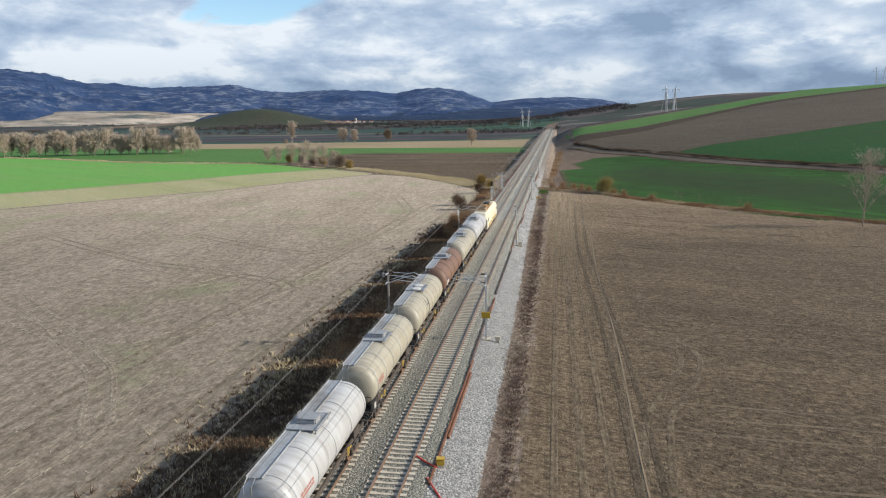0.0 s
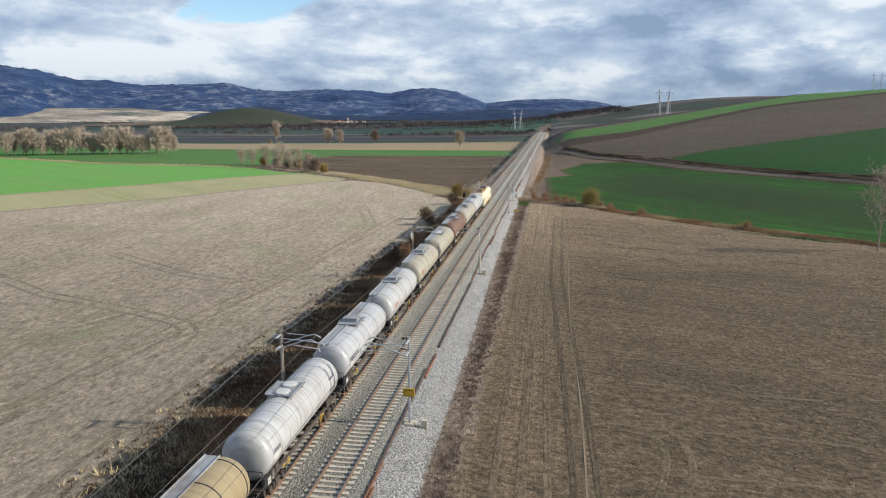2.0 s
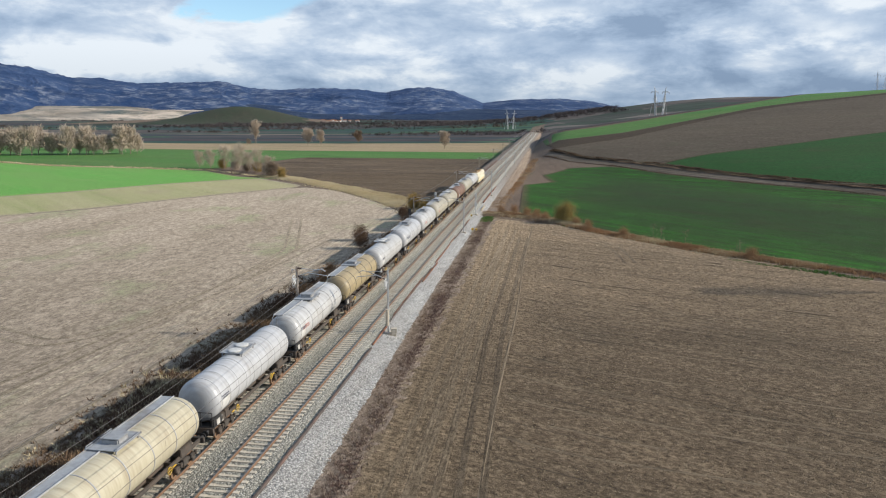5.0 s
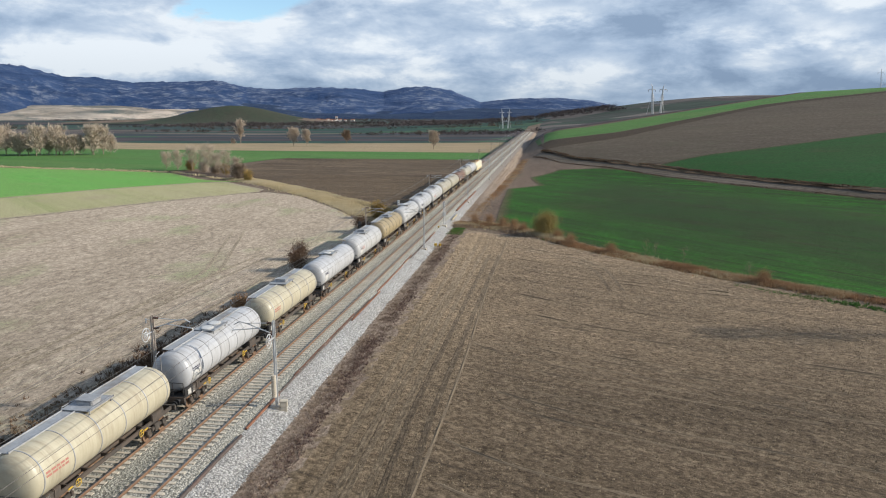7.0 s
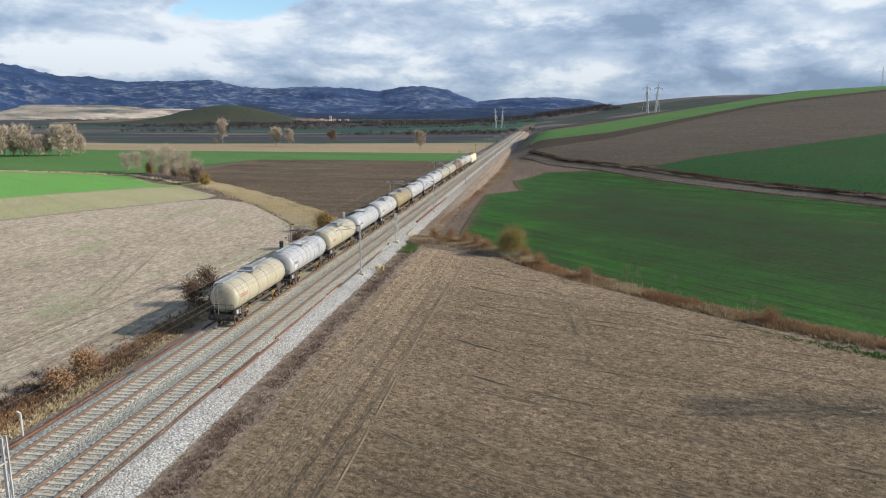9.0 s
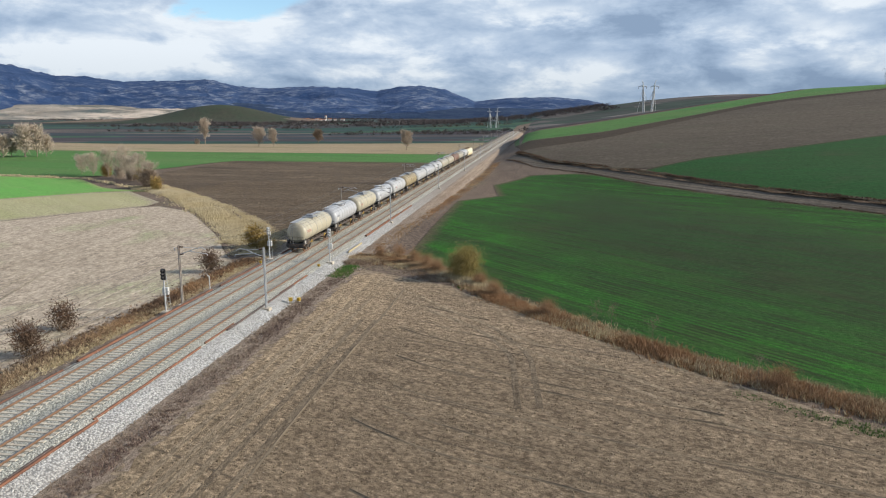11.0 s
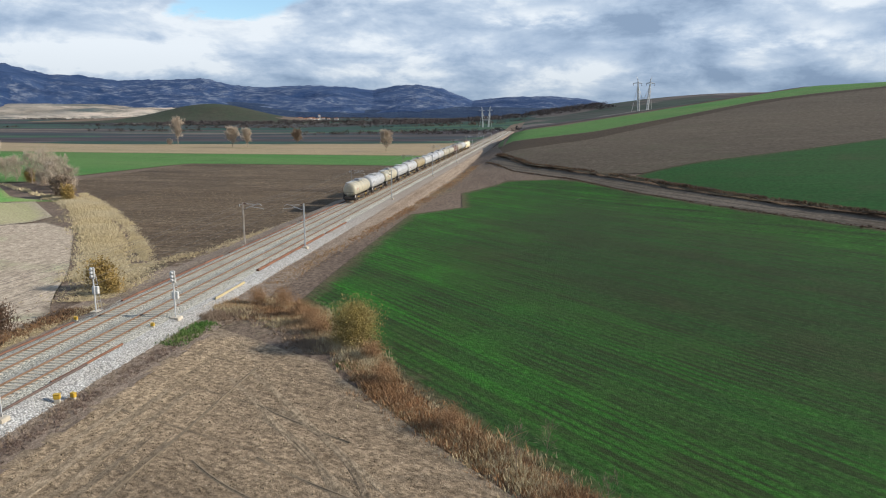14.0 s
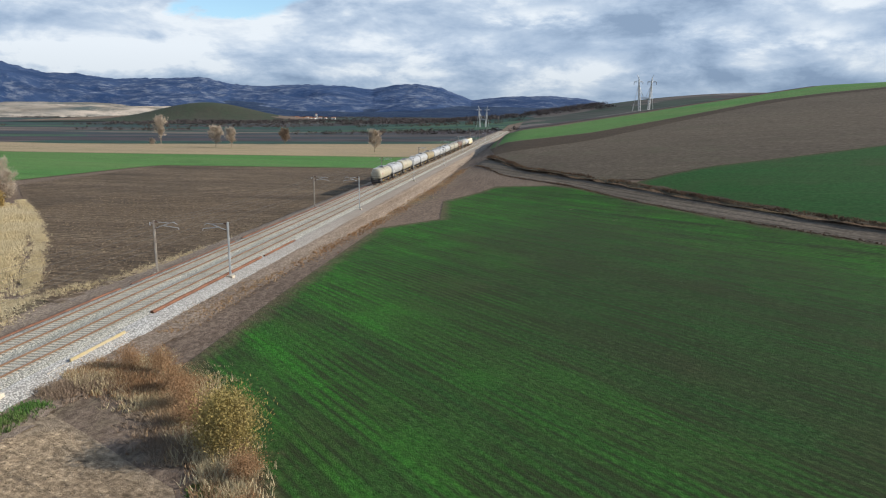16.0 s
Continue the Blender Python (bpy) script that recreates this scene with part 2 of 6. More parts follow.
# dirt: near and far factors for sunlight painted into the stone
def gravel_mat(name, tones, scale=9.0, dirt=(0.74, 1.12), soiled=None):
    m, nt, b = shader(name, 0.9)
    tc = nt.nodes.new("ShaderNodeTexCoord").outputs["Object"]
    vo = nt.nodes.new("ShaderNodeTexVoronoi")
    vo.inputs["Scale"].default_value = scale
    nt.links.new(tc, vo.inputs["Vector"])
    sp = nt.nodes.new("ShaderNodeSeparateColor")
    nt.links.new(vo.outputs["Color"], sp.inputs[0])
    col = mixed(nt, sp.outputs[0], tones[0], tones[1])
    big = noise_tex(nt, mapped(nt, tc, (2.5, 14, 2)), 1.0, 6)
    col = mixed(nt, span(nt, big, 0.42, 0.7), col, tones[2])
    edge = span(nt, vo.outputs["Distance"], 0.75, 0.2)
    # gaps between stones darkened, their shade put into the colour
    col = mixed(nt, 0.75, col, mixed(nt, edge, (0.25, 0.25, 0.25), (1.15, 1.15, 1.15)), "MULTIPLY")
    pos = nt.nodes.new("ShaderNodeSeparateXYZ")
    nt.links.new(tc, pos.inputs[0])
    # stone darker at first, paler farther on: changing sunlight put into the colour
    far_along = nt.nodes.new("ShaderNodeMath")
    far_along.operation = "MULTIPLY_ADD"
    nt.links.new(noise_tex(nt, mapped(nt, tc, (3, 20, 3)), 1.0, 5), far_along.inputs[0])
    far_along.inputs[1].default_value = 60
    nt.links.new(pos.outputs["Y"], far_along.inputs[2])
    col = mixed(nt, 1.0, col, mixed(nt, span(nt, far_along.outputs[0], 85, 175), (dirt[0],) * 3, (dirt[1],) * 3), "MULTIPLY")
    if soiled:
        # gravel sunk in earth and weeds farther along
        col = mixed(nt, mixed(nt, 0.85, (0, 0, 0), span(nt, far_along.outputs[0], 245, 330)), col, soiled)
    nt.links.new(col, b.inputs["Base Color"])
    bumped(nt, b, edge, 0.8, 0.05)
    return m


def tank_mat(name, c, dirt, rough=0.45, amt=0.5):
    """Painted steel shell: vertical streaks and a dirty underside film."""
    m, nt, b = shader(name, rough)
    tc = nt.nodes.new("ShaderNodeTexCoord").outputs["Object"]
    streak = noise_tex(nt, mapped(nt, tc, (3.0, 0.35, 5.0)), 1.0, 8, 0.7)
    blot = noise_tex(nt, tc, 0.5, 6, 0.65)
    f = mixed(nt, 1.0, span(nt, streak, 0.40, 0.64), span(nt, blot, 0.28, 0.6), "MULTIPLY")
    col = mixed(nt, mixed(nt, amt, (0, 0, 0), f), c, dirt)
    col = mixed(nt, 0.25, col, mixed(nt, noise_tex(nt, tc, 7, 6), (0.75, 0.75, 0.75), (1.15, 1.15, 1.15)), "MULTIPLY")
    nt.links.new(col, b.inputs["Base Color"])
    bumped(nt, b, streak, 0.08, 0.02)
    return m


SOIL_L = field_mat("dry_tilled_soil", (0.322, 0.264, 0.200), (0.227, 0.184, 0.133), (0.358, 0.297, 0.227), 6, 2.0, 0.35, 12, [(23, 0.35, -38, (0.20, 0.162, 0.115)), (41, 0.45, 65, (0.22, 0.176, 0.125)), (9, 0.3, 4, (0.20, 0.162, 0.115))], 0.25, 1.6, grit=7.0, grit_amt=0.45, sun_ramp=(70, 190, 0.86, 1.45), patch=(0.175, 0.225, 0.095), long=4.5, contrast=(0.27, 0.73), rim=((0.20, 0.162, 0.12), 1.5))
SOIL_R = field_mat("stony_tilled_soil", (0.203, 0.150, 0.097), (0.125, 0.094, 0.062), (0.252, 0.191, 0.126), 68, 0.45, 0.5, 15, [(5.3, 0.2, 68, (0.09, 0.068, 0.047))], 0.7, 2.4, speck=(0.44, 0.38, 0.30), grit=6.0, grit_amt=0.9, sun_ramp=(110, 190, 0.76, 1.5), beside=(12.0, 20.0, (0.285, 0.212, 0.135), (0.18, 0.136, 0.088)), rim=((0.27, 0.21, 0.145), 1.2))
SOIL_DARK = field_mat("fresh_ploughed_soil", (0.15, 0.108, 0.07), (0.055, 0.041, 0.029), (0.21, 0.158, 0.105), 84, 0.9, 0.7, 16, [(3.2, 0.5, 84, (0.045, 0.034, 0.023)), (1.6, 0.25, 82, (0.05, 0.037, 0.025))], 1.0, 1.5, grit=3.0, grit_amt=0.65, rim=((0.15, 0.11, 0.075), 2.0))
SOIL_HILL = field_mat("hill_tilled_soil", (0.108, 0.084, 0.058), (0.084, 0.066, 0.047), (0.128, 0.102, 0.072), 70, 2.2, 0.6, 45, [(13, 0.8, 70, (0.078, 0.062, 0.043))], 0.5, 1.2, patch=(0.088, 0.084, 0.05), long=5)
SOIL_STRIP = field_mat("dark_tilled_strip", (0.066, 0.047, 0.03), (0.05, 0.036, 0.024), (0.075, 0.055, 0.036), 70, 1.5, 0.4, 50, None, 0.5, 1.5)
STUBBLE = field_mat("olive_stubble", (0.37, 0.34, 0.18), (0.29, 0.31, 0.135), (0.42, 0.375, 0.225), 48, 2.5, 0.8, 14, None, 0.3, 3.0, patch=(0.34, 0.28, 0.185), long=7, rim=((0.34, 0.285, 0.21), 3.0))
STRAW = field_mat("straw_field", (0.33, 0.25, 0.15), (0.26, 0.20, 0.12), (0.38, 0.30, 0.19), 88, 6, 0.5, 40, None, 0.2, 2.0, patch=(0.16, 0.17, 0.07), long=6, rim=((0.22, 0.19, 0.10), 9.0))
WHEAT = field_mat("young_wheat", (0.019, 0.078, 0.014), (0.026, 0.056, 0.016), (0.042, 0.042, 0.02), 43, 0.4, 0.6, 20, [(0.85, 0.30, 43, (0.024, 0.034, 0.013)), (3.4, 0.4, 43, (0.028, 0.036, 0.014))], 0.6, 3.0, speck=(0.14, 0.155, 0.10), grit=9.0, grit_amt=0.45, patch=(0.05, 0.047, 0.023), long=5, green_band=((0.03, 0.145, 0.014), 8.0, 32.0), rim=((0.105, 0.085, 0.05), 2.6))
WHEAT_L = field_mat("bright_wheat", (0.13, 0.36, 0.07), (0.17, 0.33, 0.085), (0.13, 0.28, 0.065), 55, 0.6, 0.5, 25, [(14, 0.4, 55, (0.19, 0.32, 0.10))], 0.4, 3.0, patch=(0.20, 0.30, 0.10), long=6, rim=((0.27, 0.30, 0.12), 5.0))
WHEAT_H = field_mat("hill_wheat", (0.014, 0.082, 0.015), (0.028, 0.072, 0.018), (0.022, 0.054, 0.015), 60, 0.8, 0.5, 30, [(12, 0.4, 60, (0.034, 0.082, 0.021))], 0.4, 2.0, patch=(0.05, 0.06, 0.025), long=5, rim=((0.06, 0.064, 0.03), 4.0))
WHEAT_S = field_mat("strip_wheat", (0.062, 0.19, 0.04), (0.105, 0.185, 0.054), (0.07, 0.13, 0.038), 75, 1.5, 0.5, 30, [(16, 0.5, 75, (0.12, 0.17, 0.06))], 0.4, 2.0, patch=(0.05, 0.105, 0.03), long=6, rim=((0.10, 0.13, 0.055), 6.0))
GROUND = field_mat("bare_verge", (0.178, 0.131, 0.097), (0.128, 0.094, 0.071), (0.235, 0.18, 0.135), 0, 1.0, 0.5, 14, None, 0.6, 2.0, grit=6.0, patch=(0.14, 0.13, 0.068))
ROAD = field_mat("dirt_road", (0.105, 0.082, 0.06), (0.06, 0.049, 0.034), (0.185, 0.152, 0.12), 31, 0.7, 0.8, 10, [(2.4, 0.6, 31, (0.045, 0.04, 0.028))], 0.8, 2.0)
BANK = field_mat("dark_bank_grass", (0.085, 0.066, 0.044), (0.062, 0.054, 0.032), (0.12, 0.095, 0.06), 31, 1.5, 0.5, 10, None, 0.9, 1.5)
VERGE = field_mat("dry_verge", (0.28, 0.218, 0.165), (0.175, 0.13, 0.099), (0.40, 0.335, 0.262), 0, 0.8, 0.5, 4, None, 0.8, 3.5, grit=7.0)
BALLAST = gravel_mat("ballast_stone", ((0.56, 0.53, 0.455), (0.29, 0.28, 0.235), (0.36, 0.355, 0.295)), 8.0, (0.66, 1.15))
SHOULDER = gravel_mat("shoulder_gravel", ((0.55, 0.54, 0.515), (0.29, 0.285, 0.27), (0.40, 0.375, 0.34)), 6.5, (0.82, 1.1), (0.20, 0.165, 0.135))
CONCRETE = plain("concrete", (0.64, 0.575, 0.47), (0.50, 0.445, 0.36), 2.5, 0.85, 0, 0.3, (0.42, 0.36, 0.28), vary=0.3)
RUST = plain("rusty_rail_steel", (0.20, 0.122, 0.078), (0.14, 0.085, 0.056), 3, 0.8, 0.1, 0.2, (0.23, 0.15, 0.098))
RAILTOP = plain("polished_rail_head", (0.36, 0.32, 0.29), (0.28, 0.22, 0.18), 5, 0.4, 0.8, 0.05)
GALV = plain("galvanised_steel", (0.60, 0.61, 0.61), (0.48, 0.49, 0.49), 6, 0.5, 0.2, 0.1, (0.38, 0.36, 0.33))
POSTC = plain("weathered_post", (0.48, 0.43, 0.37), (0.36, 0.31, 0.26), 5, 0.8, 0.05, 0.2, (0.28, 0.20, 0.15))
WIRE = plain("copper_wire", (0.17, 0.15, 0.13), (0.12, 0.11, 0.10), 3, 0.5, 0.7, 0)
CERAMIC = plain("brown_insulator", (0.10, 0.055, 0.04), (0.07, 0.04, 0.03), 5, 0.25, 0, 0)
YELLOW = plain("yellow_paint", (0.58, 0.37, 0.03), (0.46, 0.29, 0.03), 6, 0.5, 0, 0.1, (0.30, 0.20, 0.05))
REDP = plain("red_plastic_pipe", (0.62, 0.06, 0.035), (0.45, 0.045, 0.03), 6, 0.45, 0, 0.05)
BLACK = plain("black_metal", (0.025, 0.025, 0.027), (0.04, 0.038, 0.036), 5, 0.6, 0.2, 0.1)
GRIME = plain("grimy_underframe", (0.055, 0.048, 0.042), (0.095, 0.08, 0.068), 4, 0.75, 0.3, 0.2, (0.12, 0.09, 0.07))
GREYM = plain("grey_steel", (0.38, 0.39, 0.40), (0.29, 0.30, 0.31), 4, 0.55, 0.2, 0.1, (0.22, 0.20, 0.18))
WHITEP = plain("white_panel", (0.60, 0.60, 0.58), (0.50, 0.49, 0.46), 5, 0.5, 0, 0, (0.38, 0.35, 0.31))
REDM = plain("red_lettering", (0.40, 0.16, 0.13), (0.34, 0.15, 0.12), 5, 0.5, 0, 0)
DARKM = plain("dark_lettering", (0.05, 0.055, 0.09), (0.07, 0.07, 0.1), 5, 0.5, 0, 0)
GLASS = plain("dark_glass", (0.015, 0.018, 0.022), (0.02, 0.024, 0.028), 2, 0.08, 0, 0)
T_WHITE = tank_mat("white_tank", (0.46, 0.46, 0.455), (0.24, 0.22, 0.19), 0.42, 0.75)
T_SILVER = tank_mat("silver_grey_tank", (0.44, 0.445, 0.455), (0.25, 0.235, 0.215), 0.38, 0.7)
T_CREAM = tank_mat("cream_tank", (0.45, 0.41, 0.30), (0.25, 0.20, 0.135), 0.45, 0.7)
T_DUN = tank_mat("grey_cream_tank", (0.385, 0.355, 0.275), (0.21, 0.17, 0.12), 0.5, 0.7)
T_TAN = tank_mat("tan_tank", (0.33, 0.265, 0.15), (0.20, 0.145, 0.085), 0.5, 0.7)
T_BROWN = tank_mat("rust_brown_tank", (0.19, 0.105, 0.068), (0.095, 0.058, 0.04), 0.6, 0.7)
BARK = plain("pale_bark", (0.36, 0.29, 0.22), (0.22, 0.17, 0.13), 4, 0.9, 0, 0.3)
TWIG = plain("bare_twigs", (0.50, 0.42, 0.33), (0.37, 0.30, 0.235), 0.6, 0.9, 0, 0)
TWIG_G = plain("autumn_leaves", (0.40, 0.27, 0.09), (0.24, 0.17, 0.065), 0.8, 0.9, 0, 0, (0.17, 0.15, 0.06))
TWIG_O = plain("olive_brown_leaves", (0.40, 0.31, 0.11), (0.22, 0.175, 0.065), 0.8, 0.9, 0, 0, (0.36, 0.27, 0.15))
TWIG_D = plain("dark_twigs", (0.27, 0.205, 0.15), (0.17, 0.125, 0.09), 0.8, 0.9, 0, 0)
REED = plain("dry_reed", (0.56, 0.465, 0.29), (0.42, 0.34, 0.20), 0.5, 0.9, 0, 0, (0.50, 0.43, 0.29))
SCRUB = plain("russet_scrub", (0.36, 0.205, 0.105), (0.24, 0.145, 0.078), 0.35, 0.9, 0, 0, (0.42, 0.32, 0.20))
DULL = plain("dull_dead_weeds", (0.30, 0.22, 0.155), (0.20, 0.14, 0.10), 0.7, 0.9, 0, 0, (0.36, 0.30, 0.22))
PURPLE = plain("purplish_dead_weeds", (0.19, 0.13, 0.105), (0.12, 0.082, 0.07), 0.7, 0.9, 0, 0, (0.27, 0.21, 0.165))
SCRUB_D = plain("dark_scrub", (0.14, 0.085, 0.055), (0.085, 0.058, 0.04), 0.5, 0.9, 0, 0, (0.20, 0.14, 0.085))
WEED = plain("green_weeds", (0.06, 0.16, 0.03), (0.10, 0.17, 0.05), 1.0, 0.9, 0, 0, (0.22, 0.20, 0.09))
FAR_WOOD = plain("far_bare_wood", (0.085, 0.07, 0.062), (0.055, 0.05, 0.05), 0.05, 0.95, 0, 0, (0.12, 0.09, 0.07))
WALLW = plain("whitewashed_wall", (0.72, 0.70, 0.66), (0.6, 0.57, 0.52), 0.4, 0.9, 0, 0)
TILE = plain("clay_roof", (0.35, 0.17, 0.10), (0.28, 0.14, 0.09), 0.6, 0.9, 0, 0)


# ---- mesh tools ----
def mesh_of(name, verts, faces, mats, smooth=False, idx=None):
    me = bpy.data.meshes.new(name)
    me.from_pydata([tuple(v) for v in verts], [], faces)
    for m in mats if isinstance(mats, (list, tuple)) else [mats]:
        me.materials.append(m)
    if smooth:
        me.polygons.foreach_set("use_smooth", [True] * len(me.polygons))
    if idx is not None:
        me.polygons.foreach_set("material_index", idx)
    me.update()
    return me


def part(name, bm, material, parent, label="", smooth=False):
    """Links a bmesh, or a mesh made before, as one mesh object under a thing or a part."""
    if isinstance(bm, bpy.types.Mesh):
        me = bm
    else:
        me = bpy.data.meshes.new(name)
        bm.to_mesh(me)
        bm.free()
        if smooth:
            me.polygons.foreach_set("use_smooth", [True] * len(me.polygons))
    if material and not me.materials:
        me.materials.append(material)
    ob = new(name, me)
    if material and me.materials[0] != material:
        ob.material_slots[0].link = "OBJECT"
        ob.material_slots[0].material = material
    ob.parent = parent
    if label:
        tagged(ob, label)
    return ob


def thing(name, label, category, at=(0, 0, 0), rz=0.0, group="", kind=""):
    ob = new(name)
    ob.matrix_basis = pose(*at, 0, 0, rz)
    return tagged(ob, label, category, group, kind)


def box(bm, x0, x1, y0, y1, z0, z1, bev=0.0):
    r = bmesh.ops.create_cube(bm, size=1)
    vs = r["verts"]
    bmesh.ops.scale(bm, vec=(x1 - x0, y1 - y0, z1 - z0), verts=vs)
    bmesh.ops.translate(bm, vec=((x0 + x1) / 2, (y0 + y1) / 2, (z0 + z1) / 2), verts=vs)
    if bev:
        es = {e for v in vs for e in v.link_edges}
        bmesh.ops.bevel(bm, geom=list(es), offset=bev, segments=2, affect="EDGES")
    return bm


def boxes(*dims, bev=0.0):
    bm = bmesh.new()
    for d in dims:
        box(bm, *d, bev=bev)
    return bm


def tube(bm, pts, radii, n=6, caps=True):
    """A round bar along points; radii one number or one a point."""
    pts = [Vector(p) for p in pts]
    radii = [float(v) for v in (radii if isinstance(radii, (list, tuple)) else [radii] * len(pts))]
    rings = []
    for i, p in enumerate(pts):
        d = (pts[min(i + 1, len(pts) - 1)] - pts[max(i - 1, 0)]).normalized()
        u = d.cross(Vector((0, 0, 1) if abs(d.z) < 0.9 else (1, 0, 0))).normalized()
        w = d.cross(u)
        rings.append([bm.verts.new(p + radii[i] * (u * math.cos(2 * math.pi * k / n) + w * math.sin(2 * math.pi * k / n))) for k in range(n)])
    for a_, b_ in zip(rings, rings[1:]):
        for k in range(n):
            bm.faces.new((a_[k], a_[(k + 1) % n], b_[(k + 1) % n], b_[k]))
    if caps:
        bm.faces.new(rings[0][::-1])
        bm.faces.new(rings[-1])
    return bm


def tubes(*runs, n=6):
    bm = bmesh.new()
    for pts, r in runs:
        tube(bm, pts, r, n)
    bm.normal_update()
    return bm


def lathe_y(bm, prof, cz, n=28, cx=0.0):
    """Revolves (y, r) pairs about an axis along y at height cz."""
    rings = []
    for y, r in prof:
        rings.append([bm.verts.new((cx + r * math.sin(2 * math.pi * k / n), y, cz + r * math.cos(2 * math.pi * k / n))) for k in range(n)])
    for a_, b_ in zip(rings, rings[1:]):
        for k in range(n):
            bm.faces.new((a_[k], b_[k], b_[(k + 1) % n], a_[(k + 1) % n]))
    bm.faces.new(rings[0])
    bm.faces.new(rings[-1][::-1])
    bmesh.ops.recalc_face_normals(bm, faces=bm.faces)
    return bm


def smooth(lo, hi, v):
    u = np.clip((v - lo) / (hi - lo), 0, 1)
    return u * u * (3 - 2 * u)


# ---- land ----
def land(x, y):
    """Height of the ground."""
    x, y = np.asarray(x, float), np.asarray(y, float)
    z = -1.0 - 1.8 * smooth(220, 330, y) - 3.2 * smooth(330, 700, y)
    s = (x - 17) * 0.855 + (y - 400) * 0.518
    crest = 540 + 0.36 * (x - 38)
    yc = np.minimum(y, crest)
    sc = (x - 17) * 0.855 + (yc - 400) * 0.518
    k = 30.0
    h = 0.132 * np.where(sc > k, sc, np.where(sc < -k, 0, (sc + k) ** 2 / (4 * k)))
    over = np.maximum(0, y - crest)
    h = np.where(h > 36, 36 + (h - 36) * 0.35, h)
    h = h * (1 - 0.9 * smooth(60, 420, over)) + 1.2 * smooth(0, 50, over)
    h = (h + 3.0 * smooth(-20, 30, s) * (1 - smooth(0, 300, over))) * smooth(0, 26, x)
    ridge = 42 * np.exp(-(((x - 330) / 330) ** 2 + ((y - 1500) / 420) ** 2)) + 34 * np.exp(-(((x - 900) / 500) ** 2 + ((y - 1300) / 500) ** 2))
    mound = 42 * np.exp(-(((x + 770) / 150) ** 2 + ((y - 1800) / 150) ** 2))
    return z + h + ridge + mound + 0.0 * s


def resample(line, n):
    p = np.array(line, float)
    d = np.r_[0, np.cumsum(np.hypot(*np.diff(p, axis=0).T))]
    u = np.linspace(0, d[-1], n)
    return np.c_[np.interp(u, d, p[:, 0]), np.interp(u, d, p[:, 1])]


def draped(name, rows, mat, label, category, off=0.0, nu=60, nv=30, wob=0.4, zf=None):
    """A piece of land between lines in plan (from one edge to the other), laid on the ground."""
    rs = [resample(r, nu) for r in rows]
    f = np.linspace(0, len(rs) - 1, nv)
    g = []
    for v in f:
        i = min(int(v), len(rs) - 2)
        g.append(rs[i] * (1 - (v - i)) + rs[i + 1] * (v - i))
    g = np.array(g)
    if wob:
        for j in (0, -1):
            for i in range(nu):
                g[j, i] += wob * np.array((noise.noise((g[j, i, 0] * 0.15, g[j, i, 1] * 0.15, j)), noise.noise((g[j, i, 0] * 0.15, g[j, i, 1] * 0.15, 9 + j))))
    z = (zf or land)(g[..., 0], g[..., 1]) + off
    verts = np.c_[g.reshape(-1, 2), z.reshape(-1)]
    faces = [(j * nu + i, j * nu + i + 1, (j + 1) * nu + i + 1, (j + 1) * nu + i) for j in range(nv - 1) for i in range(nu - 1)]
    me = mesh_of(name, verts, faces, mat, True)
    edge = np.concatenate([g[0], g[-1], g[:, 0], g[:, -1]])
    near = [float(np.sqrt(((edge - p) ** 2).sum(1)).min()) for p in g.reshape(-1, 2)]
    me.attributes.new("rim", "FLOAT", "POINT").data.foreach_set("value", near)
    if len(me.polygons) and sum(p.normal.z for p in me.polygons) < 0:
        me.flip_normals()
    return tagged(new(name, me), label, category, kind="structure")


def ground_sheet():
    xs = np.r_[-4800, -3600, -2600, -1800, -1300, -900, -650, -450, np.arange(-320, -20, 12), np.arange(-20, 20, 1.5), np.arange(20, 420, 8), 460, 520, 600, 700, 850, 1050, 1300, 1700, 2300, 3200, 4800]
    ys = np.r_[-3000, -1200, -500, -200, np.arange(-100, 700, 8), np.arange(700, 1400, 40), np.arange(1400, 2400, 60), 2600, 3000, 3500, 4200, 4900]
    X, Y = np.meshgrid(xs, ys)
    Z = land(X, Y) - 0.10 - 4.0 * smooth(720, 900, Y) * smooth(10, 90, abs(X))
    n = len(xs)
    faces = [(j * n + i, j * n + i + 1, (j + 1) * n + i + 1, (j + 1) * n + i) for j in range(len(ys) - 1) for i in range(n - 1)]
    tagged(new("ground", mesh_of("ground", np.c_[X.ravel(), Y.ravel(), Z.ravel()], faces, GROUND, True)), "bare brown earth beside the railway and fields", "ground", kind="structure")


ground_sheet()
B1 = [(-420, -160), (-123, 157), (-88, 201), (-74, 228), (-57, 263), (-43, 253), (-23, 224), (-12.5, 206)]
B2 = [(-480, -160), (-200, 135), (-140, 200), (-116, 234), (-105, 265), (-90, 294), (-79, 297)]
B3 = [(-700, 545), (-328, 398), (-210, 347), (-155, 339), (-125, 333), (-95, 302), (-79, 299)]
draped("tilled_field", [[(-12.8, -160), (-12.8, 70), (-12.2, 100), (-9.6, 150), (-9.6, 202)], B1], SOIL_L, "dry pale brown tilled field beside the railway", "field", 0, 90, 50)
draped("stubble_field", [B1[:5] + [(-60, 270)], B2[:-1] + [(-84, 296)]], STUBBLE, "olive strip of thin stubble between soil and wheat", "field", 0.03, 60, 14)
draped("wheat_field", [B2, B3], WHEAT_L, "bright green field of young wheat", "field", 0.02, 60, 30)
draped("ploughed_field", [[(-8.8, 226), (-8.8, 330), (-8.8, 434)], [(-14, 228), (-22, 240), (-38, 262), (-60, 289), (-86, 318), (-113, 350), (-114, 433)]], SOIL_DARK, "freshly ploughed dark brown field", "field", 0, 60, 50)
